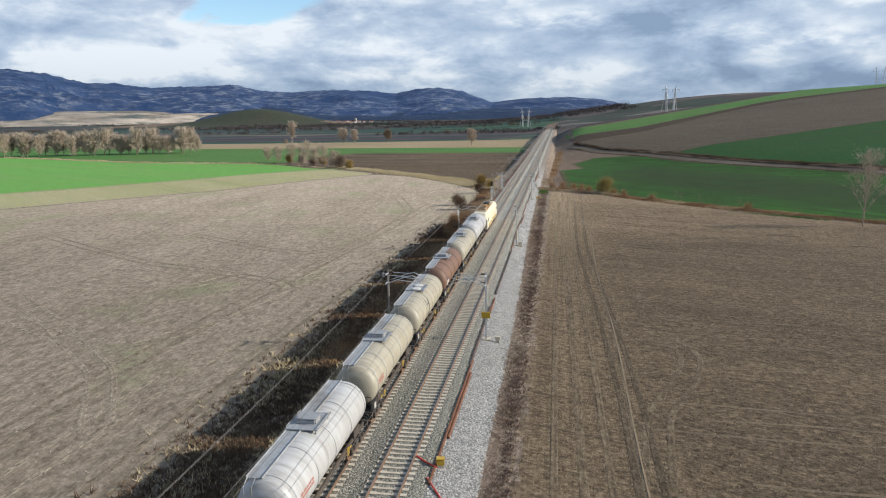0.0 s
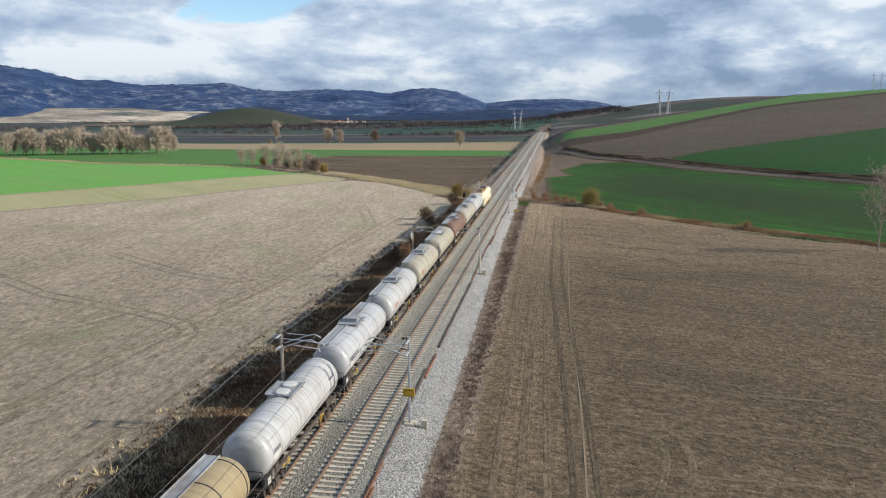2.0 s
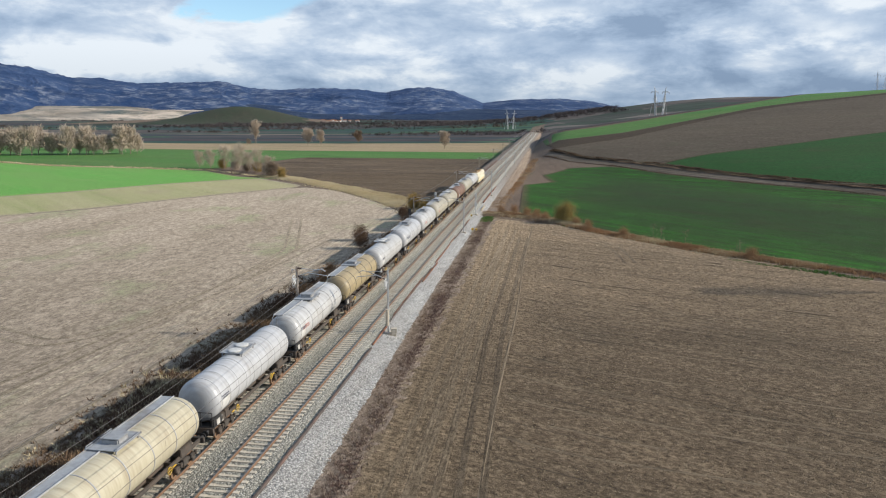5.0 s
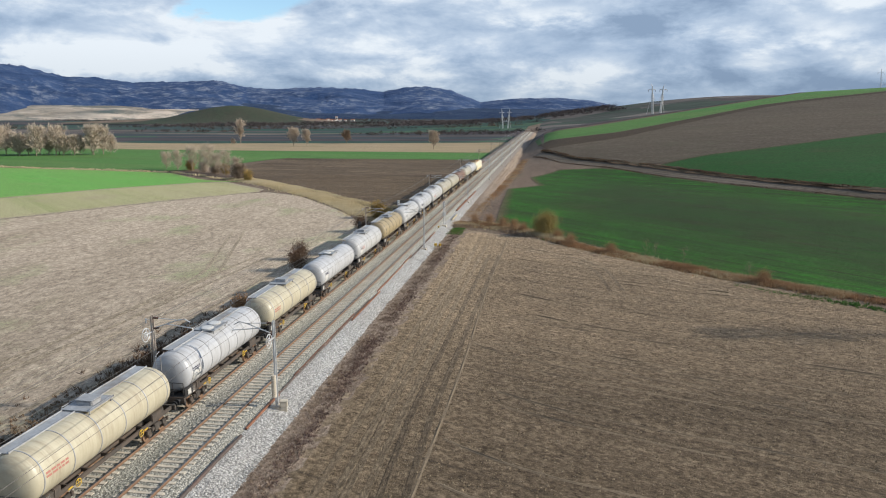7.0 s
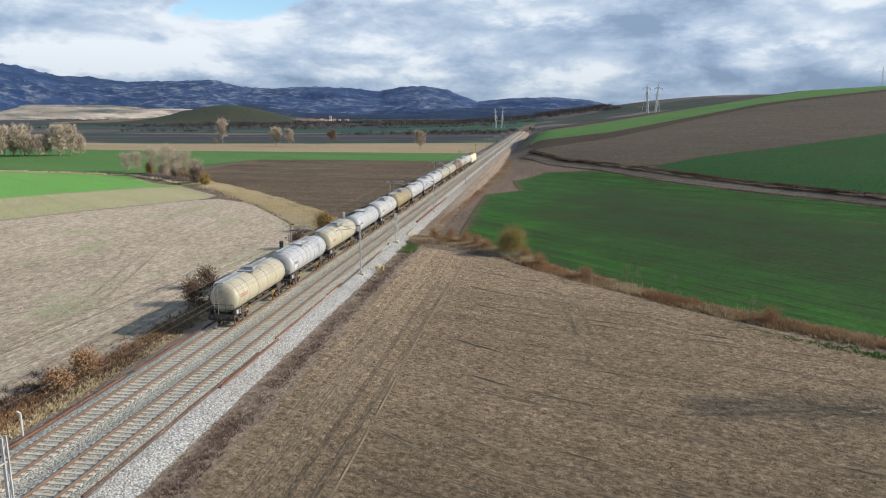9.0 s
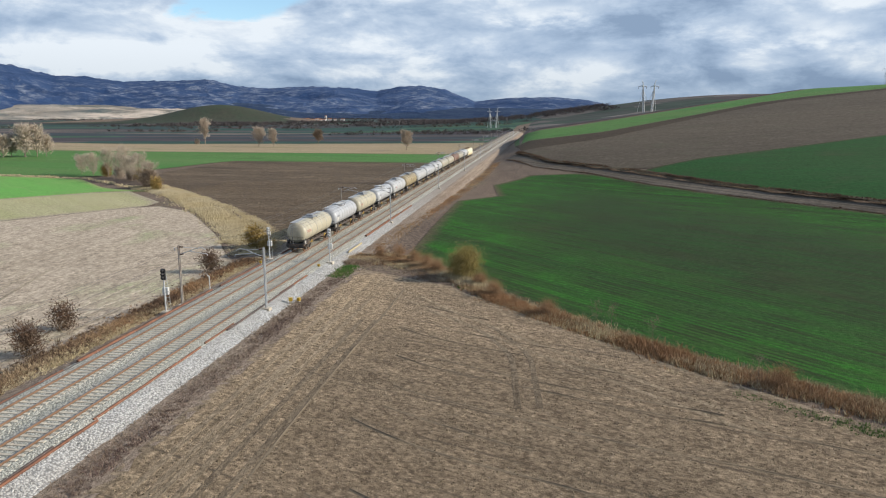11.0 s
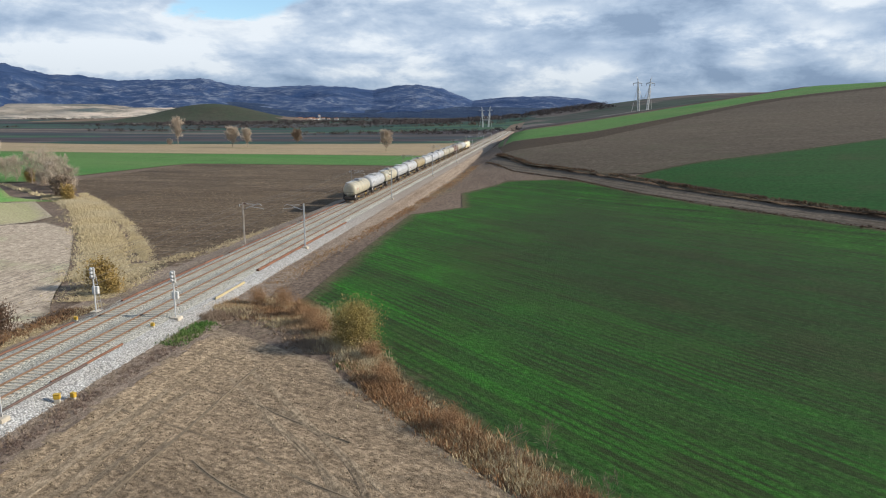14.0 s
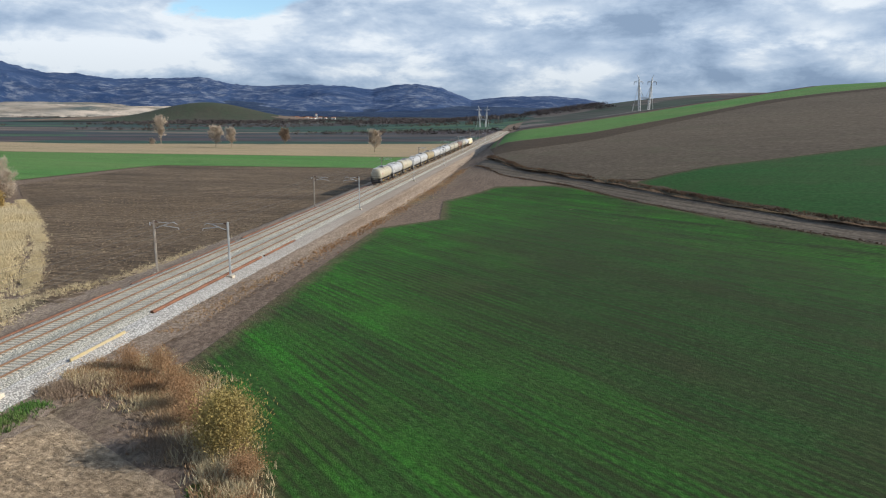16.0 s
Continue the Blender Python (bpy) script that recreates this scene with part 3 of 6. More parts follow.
NEAR2 = [(-760, 600), (-328, 402), (-210, 351), (-125, 337), (-117, 434), (-8.8, 435)]
FAR2 = [(-860, 720), (-400, 560), (-300, 532), (-228, 525), (-120, 521), (-8.8, 518)]
draped("wheat_field", [NEAR2, FAR2], WHEAT_S, "green wheat field beyond the ploughed soil", "field", 0.05, 60, 20)
FAR3 = [(-900, 900), (-500, 690), (-313, 650), (-215, 665), (-120, 680), (-8.8, 700)]
draped("straw_field", [FAR2, FAR3], STRAW, "pale straw-coloured field with scattered trees", "field", 0.08, 60, 16)
DITCH0 = [(8.5, 198), (20.6, 190.8), (30.4, 179), (46, 163), (58, 153), (111, 106), (221, 6), (331, -99)]
DITCH1 = [(13.6, 209), (22, 201), (30.7, 187.6), (47.3, 169.4), (61.3, 160.4), (114.3, 114.4), (226, 15.4), (341, -91)]
draped("tilled_field", [[(8.7, -160), (100, -160), (330, -160)], [(8.6, 201)] + [(x + 1.6, y + 2.2) for x, y in DITCH0[1:]]], SOIL_R, "stony brown tilled field with a wheel-marked headland by the railway", "field", 0, 110, 100)
ROAD0 = [(16, 422), (29, 382), (47, 354), (62, 324), (78, 295), (94, 268), (150, 170), (300, -80)]
ROAD1 = [(19, 432), (34, 388), (47.5, 366), (64, 337), (80.5, 305), (97, 275), (154, 178), (306, -76)]


def green_rows():
    a_, b_ = resample(DITCH1, 60), resample([(27.7, 363)] + ROAD0[2:], 60)
    rows = []
    for f, x, y in ((0, 13.6, 209), (0.1, 13.2, 224), (0.5, 11.5, 286), (0.56, 20.8, 301), (0.78, 17, 332), (1, 27.7, 363)):
        g = a_ * (1 - f) + b_ * f
        w = np.clip(1 - np.arange(60) / 14, 0, 1)[:, None]
        rows.append((g + w * (np.array((x, y)) - g[0])).tolist())
    return rows


draped("wheat_field", green_rows(), WHEAT, "deep green field of young wheat below the dirt road", "field", 0.02, 120, 110)
draped("dirt_road", [ROAD0, ROAD1], ROAD, "rutted dirt farm road climbing beside the wheat", "road", 0.06, 90, 8, 0.8)
BANK1 = [(x + 2.2, y + 2.0) for x, y in ROAD1]
draped("grassy_bank", [ROAD1, BANK1], BANK, "dark grassy bank above the dirt road", "bank", 0.0, 120, 7, 1.2,
       lambda x, y: land(x, y) + 0.55 + 0.35 * np.sin(x * 0.7) * np.sin(y * 0.45))
HG0 = [(65, 342)] + [(x + 2, y + 2) for x, y in ROAD1[4:]]
HG1 = [(65, 346), (85.6, 357), (109, 360), (134, 365), (260, 388), (420, 390)]
draped("wheat_field", [HG0, HG1], WHEAT_H, "green wheat field on the lower hillside", "field", 0.05, 60, 24)
HB0 = [(20, 434), (34, 391), (48, 369), (65, 347), (85.6, 357), (109, 360), (134, 365), (260, 388), (420, 390)]
HB1 = [(22, 437), (60, 450), (100, 492), (133, 524), (166, 545), (190, 548), (215, 546), (420, 535)]
draped("tilled_field", [HB0, HB1], SOIL_HILL, "brown tilled field on the hillside", "field", 0.06, 60, 30)
HD1 = [(17, 478), (62, 482), (105, 516), (155, 558), (186, 563), (215, 558), (420, 550)]
draped("tilled_strip", [HB1, HD1], SOIL_STRIP, "narrow dark brown tilled strip on the hillside", "field", 0.07, 60, 8)
HG2 = [(14, 538), (50, 540), (82, 565), (115, 590), (150, 612), (200, 640), (420, 720)]
draped("wheat_strip", [HD1, HG2], WHEAT_S, "bright green wheat strip along the hill crest", "field", 0.08, 60, 14)


# ---- railway formation ----
TRACKS = (-1.95, 1.95)
Y0, Y1 = -60.0, 860.0


def formation():
    """Ballast bed, gravel shoulder and verges: one profile carried along the line."""
    def band(name, prof, mat, label, category, step):
        ys = np.r_[np.arange(Y0, 260, step), np.arange(260, Y1, step * 4)]
        verts, n = [], len(prof)
        for y in ys:
            w = float(smooth(60, 150, y))
            for k, (xa, xb, z, jit) in enumerate(prof):
                x = xa * (1 - w) + xb * w
                q = noise.noise((x * 0.9, y * 0.9, 3.1))
                zz = z if z is not None else float(land(x, y))
                verts.append((x + jit * noise.noise((y * 0.35, k, 1)), y, zz + 0.35 * jit * q))
        faces = [(j * n + i, j * n + i + 1, (j + 1) * n + i + 1, (j + 1) * n + i) for j in range(len(ys) - 1) for i in range(n - 1)]
        tagged(new(name, mesh_of(name, verts, faces, mat, True)), label, category, kind="structure")
    band("ballast_bed", [(-4.3, -4.3, -0.34, 0.15), (-3.7, -3.7, -0.19, 0.05), (-3.3, -3.3, -0.185, 0.02), (-1.95, -1.95, -0.20, 0.03), (-0.65, -0.65, -0.185, 0.02), (-0.3, -0.3, -0.22, 0.06), (0, 0, -0.27, 0.08), (0.3, 0.3, -0.22, 0.06),
                         (0.65, 0.65, -0.185, 0.02), (1.95, 1.95, -0.20, 0.03), (3.3, 3.3, -0.185, 0.02), (3.7, 3.7, -0.2, 0.05), (4.2, 4.2, -0.36, 0.1)], BALLAST, "grey crushed-stone ballast under two tracks", "ballast", 1.0)
    band("gravel_shoulder", [(4.15, 4.15, -0.35, 0.0), (4.9, 4.7, -0.42, 0.12), (5.8, 5.2, -0.62, 0.25), (6.7, 5.8, -0.86, 0.3), (7.4, 6.3, -1.02, 0.2)], SHOULDER, "pale loose gravel shoulder beside the track", "gravel", 0.7)
    band("track_verge", [(6.8, 5.9, -0.93, 0.2), (7.8, 7.2, -0.92, 0.35), (8.6, 8.4, None, 0.45), (9.3, 9.4, None, 0.6)], VERGE, "strip of dry brown weeds and soil by the gravel", "verge", 0.8)
    band("track_verge", [(-13.2, -9.9, None, 0.3), (-10.8, -8.6, None, 0.3), (-8.4, -7.6, -0.86, 0.4), (-6.2, -6.2, -0.75, 0.4), (-5.0, -5.0, -0.5, 0.2), (-4.2, -4.2, -0.33, 0.0)], VERGE, "dry brown scrubby verge beside the track", "verge", 0.8)


formation()


def rail_mesh(y0, y1):
    prof = [(-0.07, -0.16), (-0.07, -0.145), (-0.015, -0.12), (-0.012, -0.045), (-0.036, -0.03), (-0.036, -0.004), (-0.03, 0), (0.03, 0), (0.036, -0.004), (0.036, -0.03), (0.012, -0.045), (0.015, -0.12), (0.07, -0.145), (0.07, -0.16)]
    n = len(prof)
    verts = [(x, y, z) for y in (y0, y1) for x, z in prof]
    faces = [(k, (k + 1) % n, n + (k + 1) % n, n + k) for k in range(n)]
    me = mesh_of("rail", verts, faces, [RUST, RAILTOP], False, [1 if k in (5, 6, 7) else 0 for k in range(n)])
    me.flip_normals()
    return me


def sleeper_mesh():
    bm = boxes((-1.3, -0.45, -0.14, 0.14, -0.30, -0.145), (0.45, 1.3, -0.14, 0.14, -0.30, -0.145), (-0.45, 0.45, -0.11, 0.11, -0.30, -0.165))
    me = bpy.data.meshes.new("sleeper")
    bm.to_mesh(me)
    bm.free()
    me.materials.append(CONCRETE)
    return me


RAIL_ME, SLEEPER_ME = rail_mesh(Y0, Y1), sleeper_mesh()


def railway_track(x):
    t = thing("railway_track", "straight railway track with rusty rails on concrete sleepers", "railway track", (x, 0, 0), kind="structure")
    for dx in (-0.87, 0.87):
        r = part("rail", RAIL_ME, None, t, "rust-sided steel rail with polished head")
        r.location.x = dx
    return t


TRACK_OBS = [railway_track(x) for x in TRACKS]


# ---- tank wagons ----
WAGON_L, TANK_R, TANK_Z = 15.2, 1.46, 2.72
CACHE = {}


def cached(key, build):
    if key not in CACHE:
        r = build()
        if isinstance(r, bmesh.types.BMesh):
            me = bpy.data.meshes.new(key)
            r.to_mesh(me)
            r.free()
            r = me
        CACHE[key] = r
    return CACHE[key]


def smooth_mesh(bm, name):
    me = bpy.data.meshes.new(name)
    bm.to_mesh(me)
    bm.free()
    me.polygons.foreach_set("use_smooth", [len(p.vertices) == 4 for p in me.polygons])
    return me


def tank_shell(half, r):
    prof = [(-half, r * 0.10), (-half + 0.05, r * 0.45), (-half + 0.16, r * 0.72), (-half + 0.33, r * 0.90), (-half + 0.52, r * 0.98), (-half + 0.66, r)]
    for k in range(1, 8):
        prof.append((-half + 0.66 + (2 * half - 1.32) * k / 8, r))
    prof += [(-y, q) for y, q in prof[:6][::-1]]
    return smooth_mesh(lathe_y(bmesh.new(), prof, 0, 36), "tank")


def ring(r):
    bm = bmesh.new()
    lathe_y(bm, [(-0.035, r - 0.01), (-0.035, r + 0.022), (0.035, r + 0.022), (0.035, r - 0.01)], 0, 36)
    return smooth_mesh(bm, "hoop")


def wheel_bm():
    bm = bmesh.new()
    prof = [(-0.07, 0.46), (-0.06, 0.49), (-0.03, 0.49), (-0.025, 0.46), (0.06, 0.45), (0.07, 0.40), (0.03, 0.38), (0.02, 0.15), (0.08, 0.13), (0.08, 0.05)]
    rings = []
    n = 20
    for x, r in prof:
        rings.append([bm.verts.new((x, r * math.cos(2 * math.pi * k / n), r * math.sin(2 * math.pi * k / n))) for k in range(n)])
    for a_, b_ in zip(rings, rings[1:]):
        for k in range(n):
            bm.faces.new((a_[k], a_[(k + 1) % n], b_[(k + 1) % n], b_[k]))
    bm.faces.new(rings[-1])
    bm.faces.new(rings[0][::-1])
    return bm


def bogie_bm():
    bm = bmesh.new()
    for s in (-1, 1):
        x = s * 1.08
        box(bm, x - 0.07, x + 0.07, -1.25, 1.25, 0.55, 0.78, 0.03)
        for y in (-0.9, 0.9):
            box(bm, x - 0.12, x + 0.12, y - 0.17, y + 0.17, 0.32, 0.66, 0.03)
            tube(bm, [(x + s * 0.1, y - 0.28, 0.6), (x + s * 0.1, y - 0.28, 0.85)], 0.09, 8)
            tube(bm, [(x + s * 0.1, y + 0.28, 0.6), (x + s * 0.1, y + 0.28, 0.85)], 0.09, 8)
        box(bm, x - 0.1, x + 0.1, -0.3, 0.3, 0.42, 0.9, 0.03)
    box(bm, -1.08, 1.08, -0.22, 0.22, 0.62, 0.88, 0.03)
    for y in (-0.9, 0.9):
        tube(bm, [(-1.0, y, 0.46), (1.0, y, 0.46)], 0.08, 8)
    return bm


def frame_bm(half):
    bm = bmesh.new()
    for s in (-1, 1):
        box(bm, s * 1.02 - 0.06, s * 1.02 + 0.06, -half, half, 0.95, 1.22, 0.02)
        box(bm, s * 0.42 - 0.05, s * 0.42 + 0.05, -half, half, 0.92, 1.14)
        box(bm, -1.3, 1.3, s * half - 0.1, s * half + 0.1, 0.88, 1.24, 0.02)
    for y in np.linspace(-half + 1.5, half - 1.5, 7):
        box(bm, -1.02, 1.02, y - 0.05, y + 0.05, 0.97, 1.18)
    for y in (-half + 2.3, half - 2.3):
        box(bm, -1.15, 1.15, y - 0.28, y + 0.28, 1.1, 1.62, 0.04)
    for y in (-2.6, 2.4):
        box(bm, -0.5, 0.5, y - 0.55, y + 0.55, 0.5, 0.9, 0.05)
    tube(bm, [(-0.35, -1.2, 0.72), (-0.35, 0.7, 0.72)], 0.2, 10)
    return bm


def walkway_bm(half, x0):
    """Top catwalk with kerb rails, laid a little to the far side."""
    bm = bmesh.new()
    z = 1.44
    box(bm, x0 - 0.4, x0 + 0.4, -half, half, z, z + 0.03)
    for s in (-1, 1):
        box(bm, x0 + s * 0.4 - 0.02, x0 + s * 0.4 + 0.02, -half, half, z, z + 0.1)
    for y in np.linspace(-half + 0.4, half - 0.4, 8):
        box(bm, x0 - 0.03, x0 + 0.03, y - 0.03, y + 0.03, z - 0.25, z)
    return bm


def platform_bm():
    bm = bmesh.new()
    box(bm, -0.95, 0.85, -1.15, 1.15, 1.52, 1.57)
    for x in (-0.93, 0.83):
        tube(bm, [(x, -1.1, 1.57), (x, -1.1, 1.66), (x, 1.1, 1.66), (x, 1.1, 1.57)], 0.02, 5)
    for y in (-1.0, 1.0):
        for s in (-0.8, 0.7):
            box(bm, s - 0.03, s + 0.03, y - 0.03, y + 0.03, 1.15, 1.52)
    return bm


def dome_bm(r, h):
    bm = bmesh.new()
    n = 20
    prof = [(r, 1.36), (r, 1.36 + h * 0.75), (r * 1.08, 1.36 + h * 0.75), (r * 1.08, 1.36 + h * 0.83), (r * 0.85, 1.36 + h * 0.95), (r * 0.3, 1.36 + h)]
    rings = [[bm.verts.new((q * math.cos(2 * math.pi * k / n), q * math.sin(2 * math.pi * k / n), z)) for k in range(n)] for q, z in prof]
    for a_, b_ in zip(rings, rings[1:]):
        for k in range(n):
            bm.faces.new((a_[k], a_[(k + 1) % n], b_[(k + 1) % n], b_[k]))
    bm.faces.new(rings[-1])
    return bm


def hatch_bm():
    bm = bmesh.new()
    box(bm, -0.5, 0.5, -0.45, 0.45, 1.45, 1.83, 0.06)
    box(bm, -0.56, 0.56, -0.5, 0.5, 1.83, 1.88, 0.02)
    tube(bm, [(-0.3, 0.6, 1.5), (-0.3, 0.6, 1.78)], 0.09, 8)
    tube(bm, [(0.25, 0.62, 1.5), (0.25, 0.62, 1.74)], 0.07, 8)
    return bm


def ladder_bm(half):
    """End ladder, up one side of the tank to the catwalk."""
    bm = bmesh.new()
    y = -half - 0.12
    for x in (-0.75, -0.35):
        tube(bm, [(x, y, -1.5), (x, y, 1.35), (x, y + 0.5, 1.58)], 0.025, 5)
    for z in np.arange(-1.35, 1.4, 0.3):
        tube(bm, [(-0.75, y, z), (-0.35, y, z)], 0.016, 4)
    return bm


def guard_bm(half):
    """End platform railing."""
    bm = bmesh.new()
    y = -half + 0.05
    for x in (-1.2, -0.4, 0.4, 1.2):
        tube(bm, [(x, y, 1.22), (x, y, 2.25)], 0.025, 5)
    for z in (1.75, 2.25):
        tube(bm, [(-1.2, y, z), (1.2, y, z)], 0.025, 5)
    box(bm, -1.3, 1.3, y - 0.05, y + 0.75, 1.22, 1.27)
    return bm


def buffer_bm(y, s):
    bm = bmesh.new()
    tube(bm, [(0, y, 1.06), (0, y + s * 0.45, 1.06), (0, y + s * 0.45, 1.06), (0, y + s * 0.5, 1.06)], [0.1, 0.1, 0.22, 0.22], 12)
    return bm


def ends(owner, y, s):
    """Two buffers and a coupling hook at one end."""
    for x in (-0.95, 0.95):
        b = part("buffer", cached(f"buffer{y}", lambda: buffer_bm(y, s)), BLACK, owner)
        b.location.x = x
    part("coupling", cached(f"hook{y}", lambda: boxes((-0.1, 0.1, min(y, y + s * 0.5), max(y, y + s * 0.5), 0.9, 1.08), bev=0.02)), BLACK, owner)


def brake_wheel_bm():
    bm = bmesh.new()
    n = 14
    pts = [(0, 0.22 * math.cos(2 * math.pi * k / n), 0.22 * math.sin(2 * math.pi * k / n)) for k in range(n + 1)]
    tube(bm, pts, 0.025, 5, False)
    tube(bm, [(0, -0.2, 0), (0, 0.2, 0)], 0.02, 4)
    tube(bm, [(0, 0, -0.2), (0, 0, 0.2)], 0.02, 4)
    return bm


def letter_bars(w, h, rows, seed):
    """Lettering too small to read: bars on the curve of the shell."""
    bm = bmesh.new()
    rnd = random.Random(seed)
    for j in range(rows):
        z0, z1 = h * j / rows, h * (j + 0.62) / rows
        y = 0.0
        while y < w - 0.1:
            d = rnd.uniform(0.16, 0.4)
            v = []
            for yy, zz in ((y, z0), (min(w, y + d), z0), (min(w, y + d), z1), (y, z1)):
                ang = math.asin(max(-1, min(1, zz / TANK_R)))
                v.append(bm.verts.new(((TANK_R + 0.012) * math.cos(ang), yy, zz)))
            bm.faces.new(v)
            y += d + 0.07
    return bm


def plate_bm(w, h, z0):
    """A panel bent to the shell."""
    bm = bmesh.new()
    prev = None
    for j in range(6):
        ang = math.asin(max(-1, min(1, (z0 + h * j / 5) / TANK_R)))
        row = [bm.verts.new(((TANK_R + 0.006) * math.cos(ang), yy, TANK_R * math.sin(ang))) for yy in (0, w)]
        if prev:
            bm.faces.new((prev[0], prev[1], row[1], row[0]))
        prev = row
    return bm


def tank_wagon(paint, label, style, y):
    """style: hoops, dome kind (hatch or round), catwalk, lettering colour, end railing, legend place."""
    w = thing("tank_wagon", label, "tank wagon", (TRACKS[0], y, 0), group="tank wagons of the train")
    fh, th = 6.95, style.get("half", 6.75)
    tank = part("tank", cached(f"tank{th}", lambda: tank_shell(th, TANK_R)), paint, w)
    tank.location.z = TANK_Z
    for yy in np.linspace(-th + 0.9, th - 0.9, style["hoops"]):
        h = part("hoop", cached("hoop", lambda: ring(TANK_R)), style.get("hoopmat", GREYM), tank)
        h.location.y = yy
    if style["walk"]:
        part("catwalk", cached(f"walk{style['walk']}", lambda: walkway_bm(style["walk"], -0.5)), GREYM, tank, "grey steel catwalk along the top")
        part("end_ladder", cached(f"ladder{th}", lambda: ladder_bm(th)), GREYM, tank, "grey end ladder")
    if style["dome"] == "round":
        part("platform", cached("platform", platform_bm), GREYM, tank)
        for yy in (-0.62, 0.62):
            d = part("dome", cached("dome", lambda: dome_bm(0.46, 0.34)), WHITEP, tank, "white round manhole dome")
            d.location.y = yy
    else:
        part("platform", cached("platform", platform_bm), GREYM, tank)
        part("hatch", cached("hatch", hatch_bm), GREYM, tank, "grey filling hatch with valves")
    if style.get("text"):
        col, yy, wd, rows = style["text"]
        t = part("lettering", cached(f"text{wd}{rows}", lambda: letter_bars(wd, 0.19 * rows, rows, rows)), col, tank, "faded lettering bars")
        t.location.y = yy
    if style.get("panel"):
        p = part("data_panel", cached("panel", lambda: plate_bm(1.3, 0.85, -0.75)), WHITEP, tank, "white data panel on the shell")
        p.location.y = -th + 0.75
        q = part("panel_legend", cached("legend", lambda: letter_bars(1.1, 0.3, 2, 7)), DARKM, tank, "dark legend bars")
        q.location = (0.0, -th + 0.85, 0.05)
    part("underframe", cached("frame", lambda: frame_bm(fh)), GRIME, w, "grimy steel underframe")
    part("side_board", cached("board", lambda: boxes((1.05, 1.10, -6.0, -5.1, 1.0, 1.5), bev=0.02)), WHITEP, w, "dirty white label board")
    for s in (-1, 1):
        ends(w, s * fh, s)
        b = part("bogie", cached("bogie", bogie_bm), GRIME, w)
        b.location.y = s * (fh - 2.1)
        for dy in (-0.9, 0.9):
            for sx in (-1, 1):
                wh = part("wheel", cached("wheel", wheel_bm), RUST, b)
                wh.location = (sx * 0.87, dy, 0.46)
                if sx < 0:
                    wh.rotation_euler.z = math.pi
        bw = part("brake_wheel", cached("brakewheel", brake_wheel_bm), YELLOW, w, "yellow handbrake wheel")
        bw.location = (1.16, s * (fh - 3.9), 1.0)
        bx = part("brake_lever", cached("lever", lambda: boxes((1.08, 1.13, -0.2, 0.2, 0.95, 1.04), bev=0.02)), YELLOW, w, "yellow brake changeover plate")
        bx.location.y = s * (fh - 3.3)
    part("end_platform", cached("guard", lambda: guard_bm(fh)), BLACK, w, "black end platform with railing")
    part("end_bulkhead", cached("bulkhead", lambda: boxes((-1.2, 1.2, -fh + 0.12, -fh + 0.3, 0.62, 1.22), (-1.25, -1.05, -fh + 0.15, -fh + 1.3, 1.1, 1.75), (1.05, 1.25, -fh + 0.15, -fh + 1.3, 1.1, 1.75), bev=0.02)), BLACK, w, "black end bulkhead and corner saddles")
    for s in (-1, 1):
        sad = part("tank_saddle", cached("saddle", lambda: boxes((-1.1, 1.1, -0.55, 0.55, 1.05, 1.55), bev=0.04)), GRIME, w, "grimy steel tank saddle")
        sad.location.y = s * (fh - 1.65)
    part("hazard_plate", cached("hazard", lambda: boxes((1.27, 1.3, -fh + 0.5, -fh + 0.95, 1.2, 1.62), bev=0.01)), WHITEP, w, "white plate on the corner saddle")
    return w


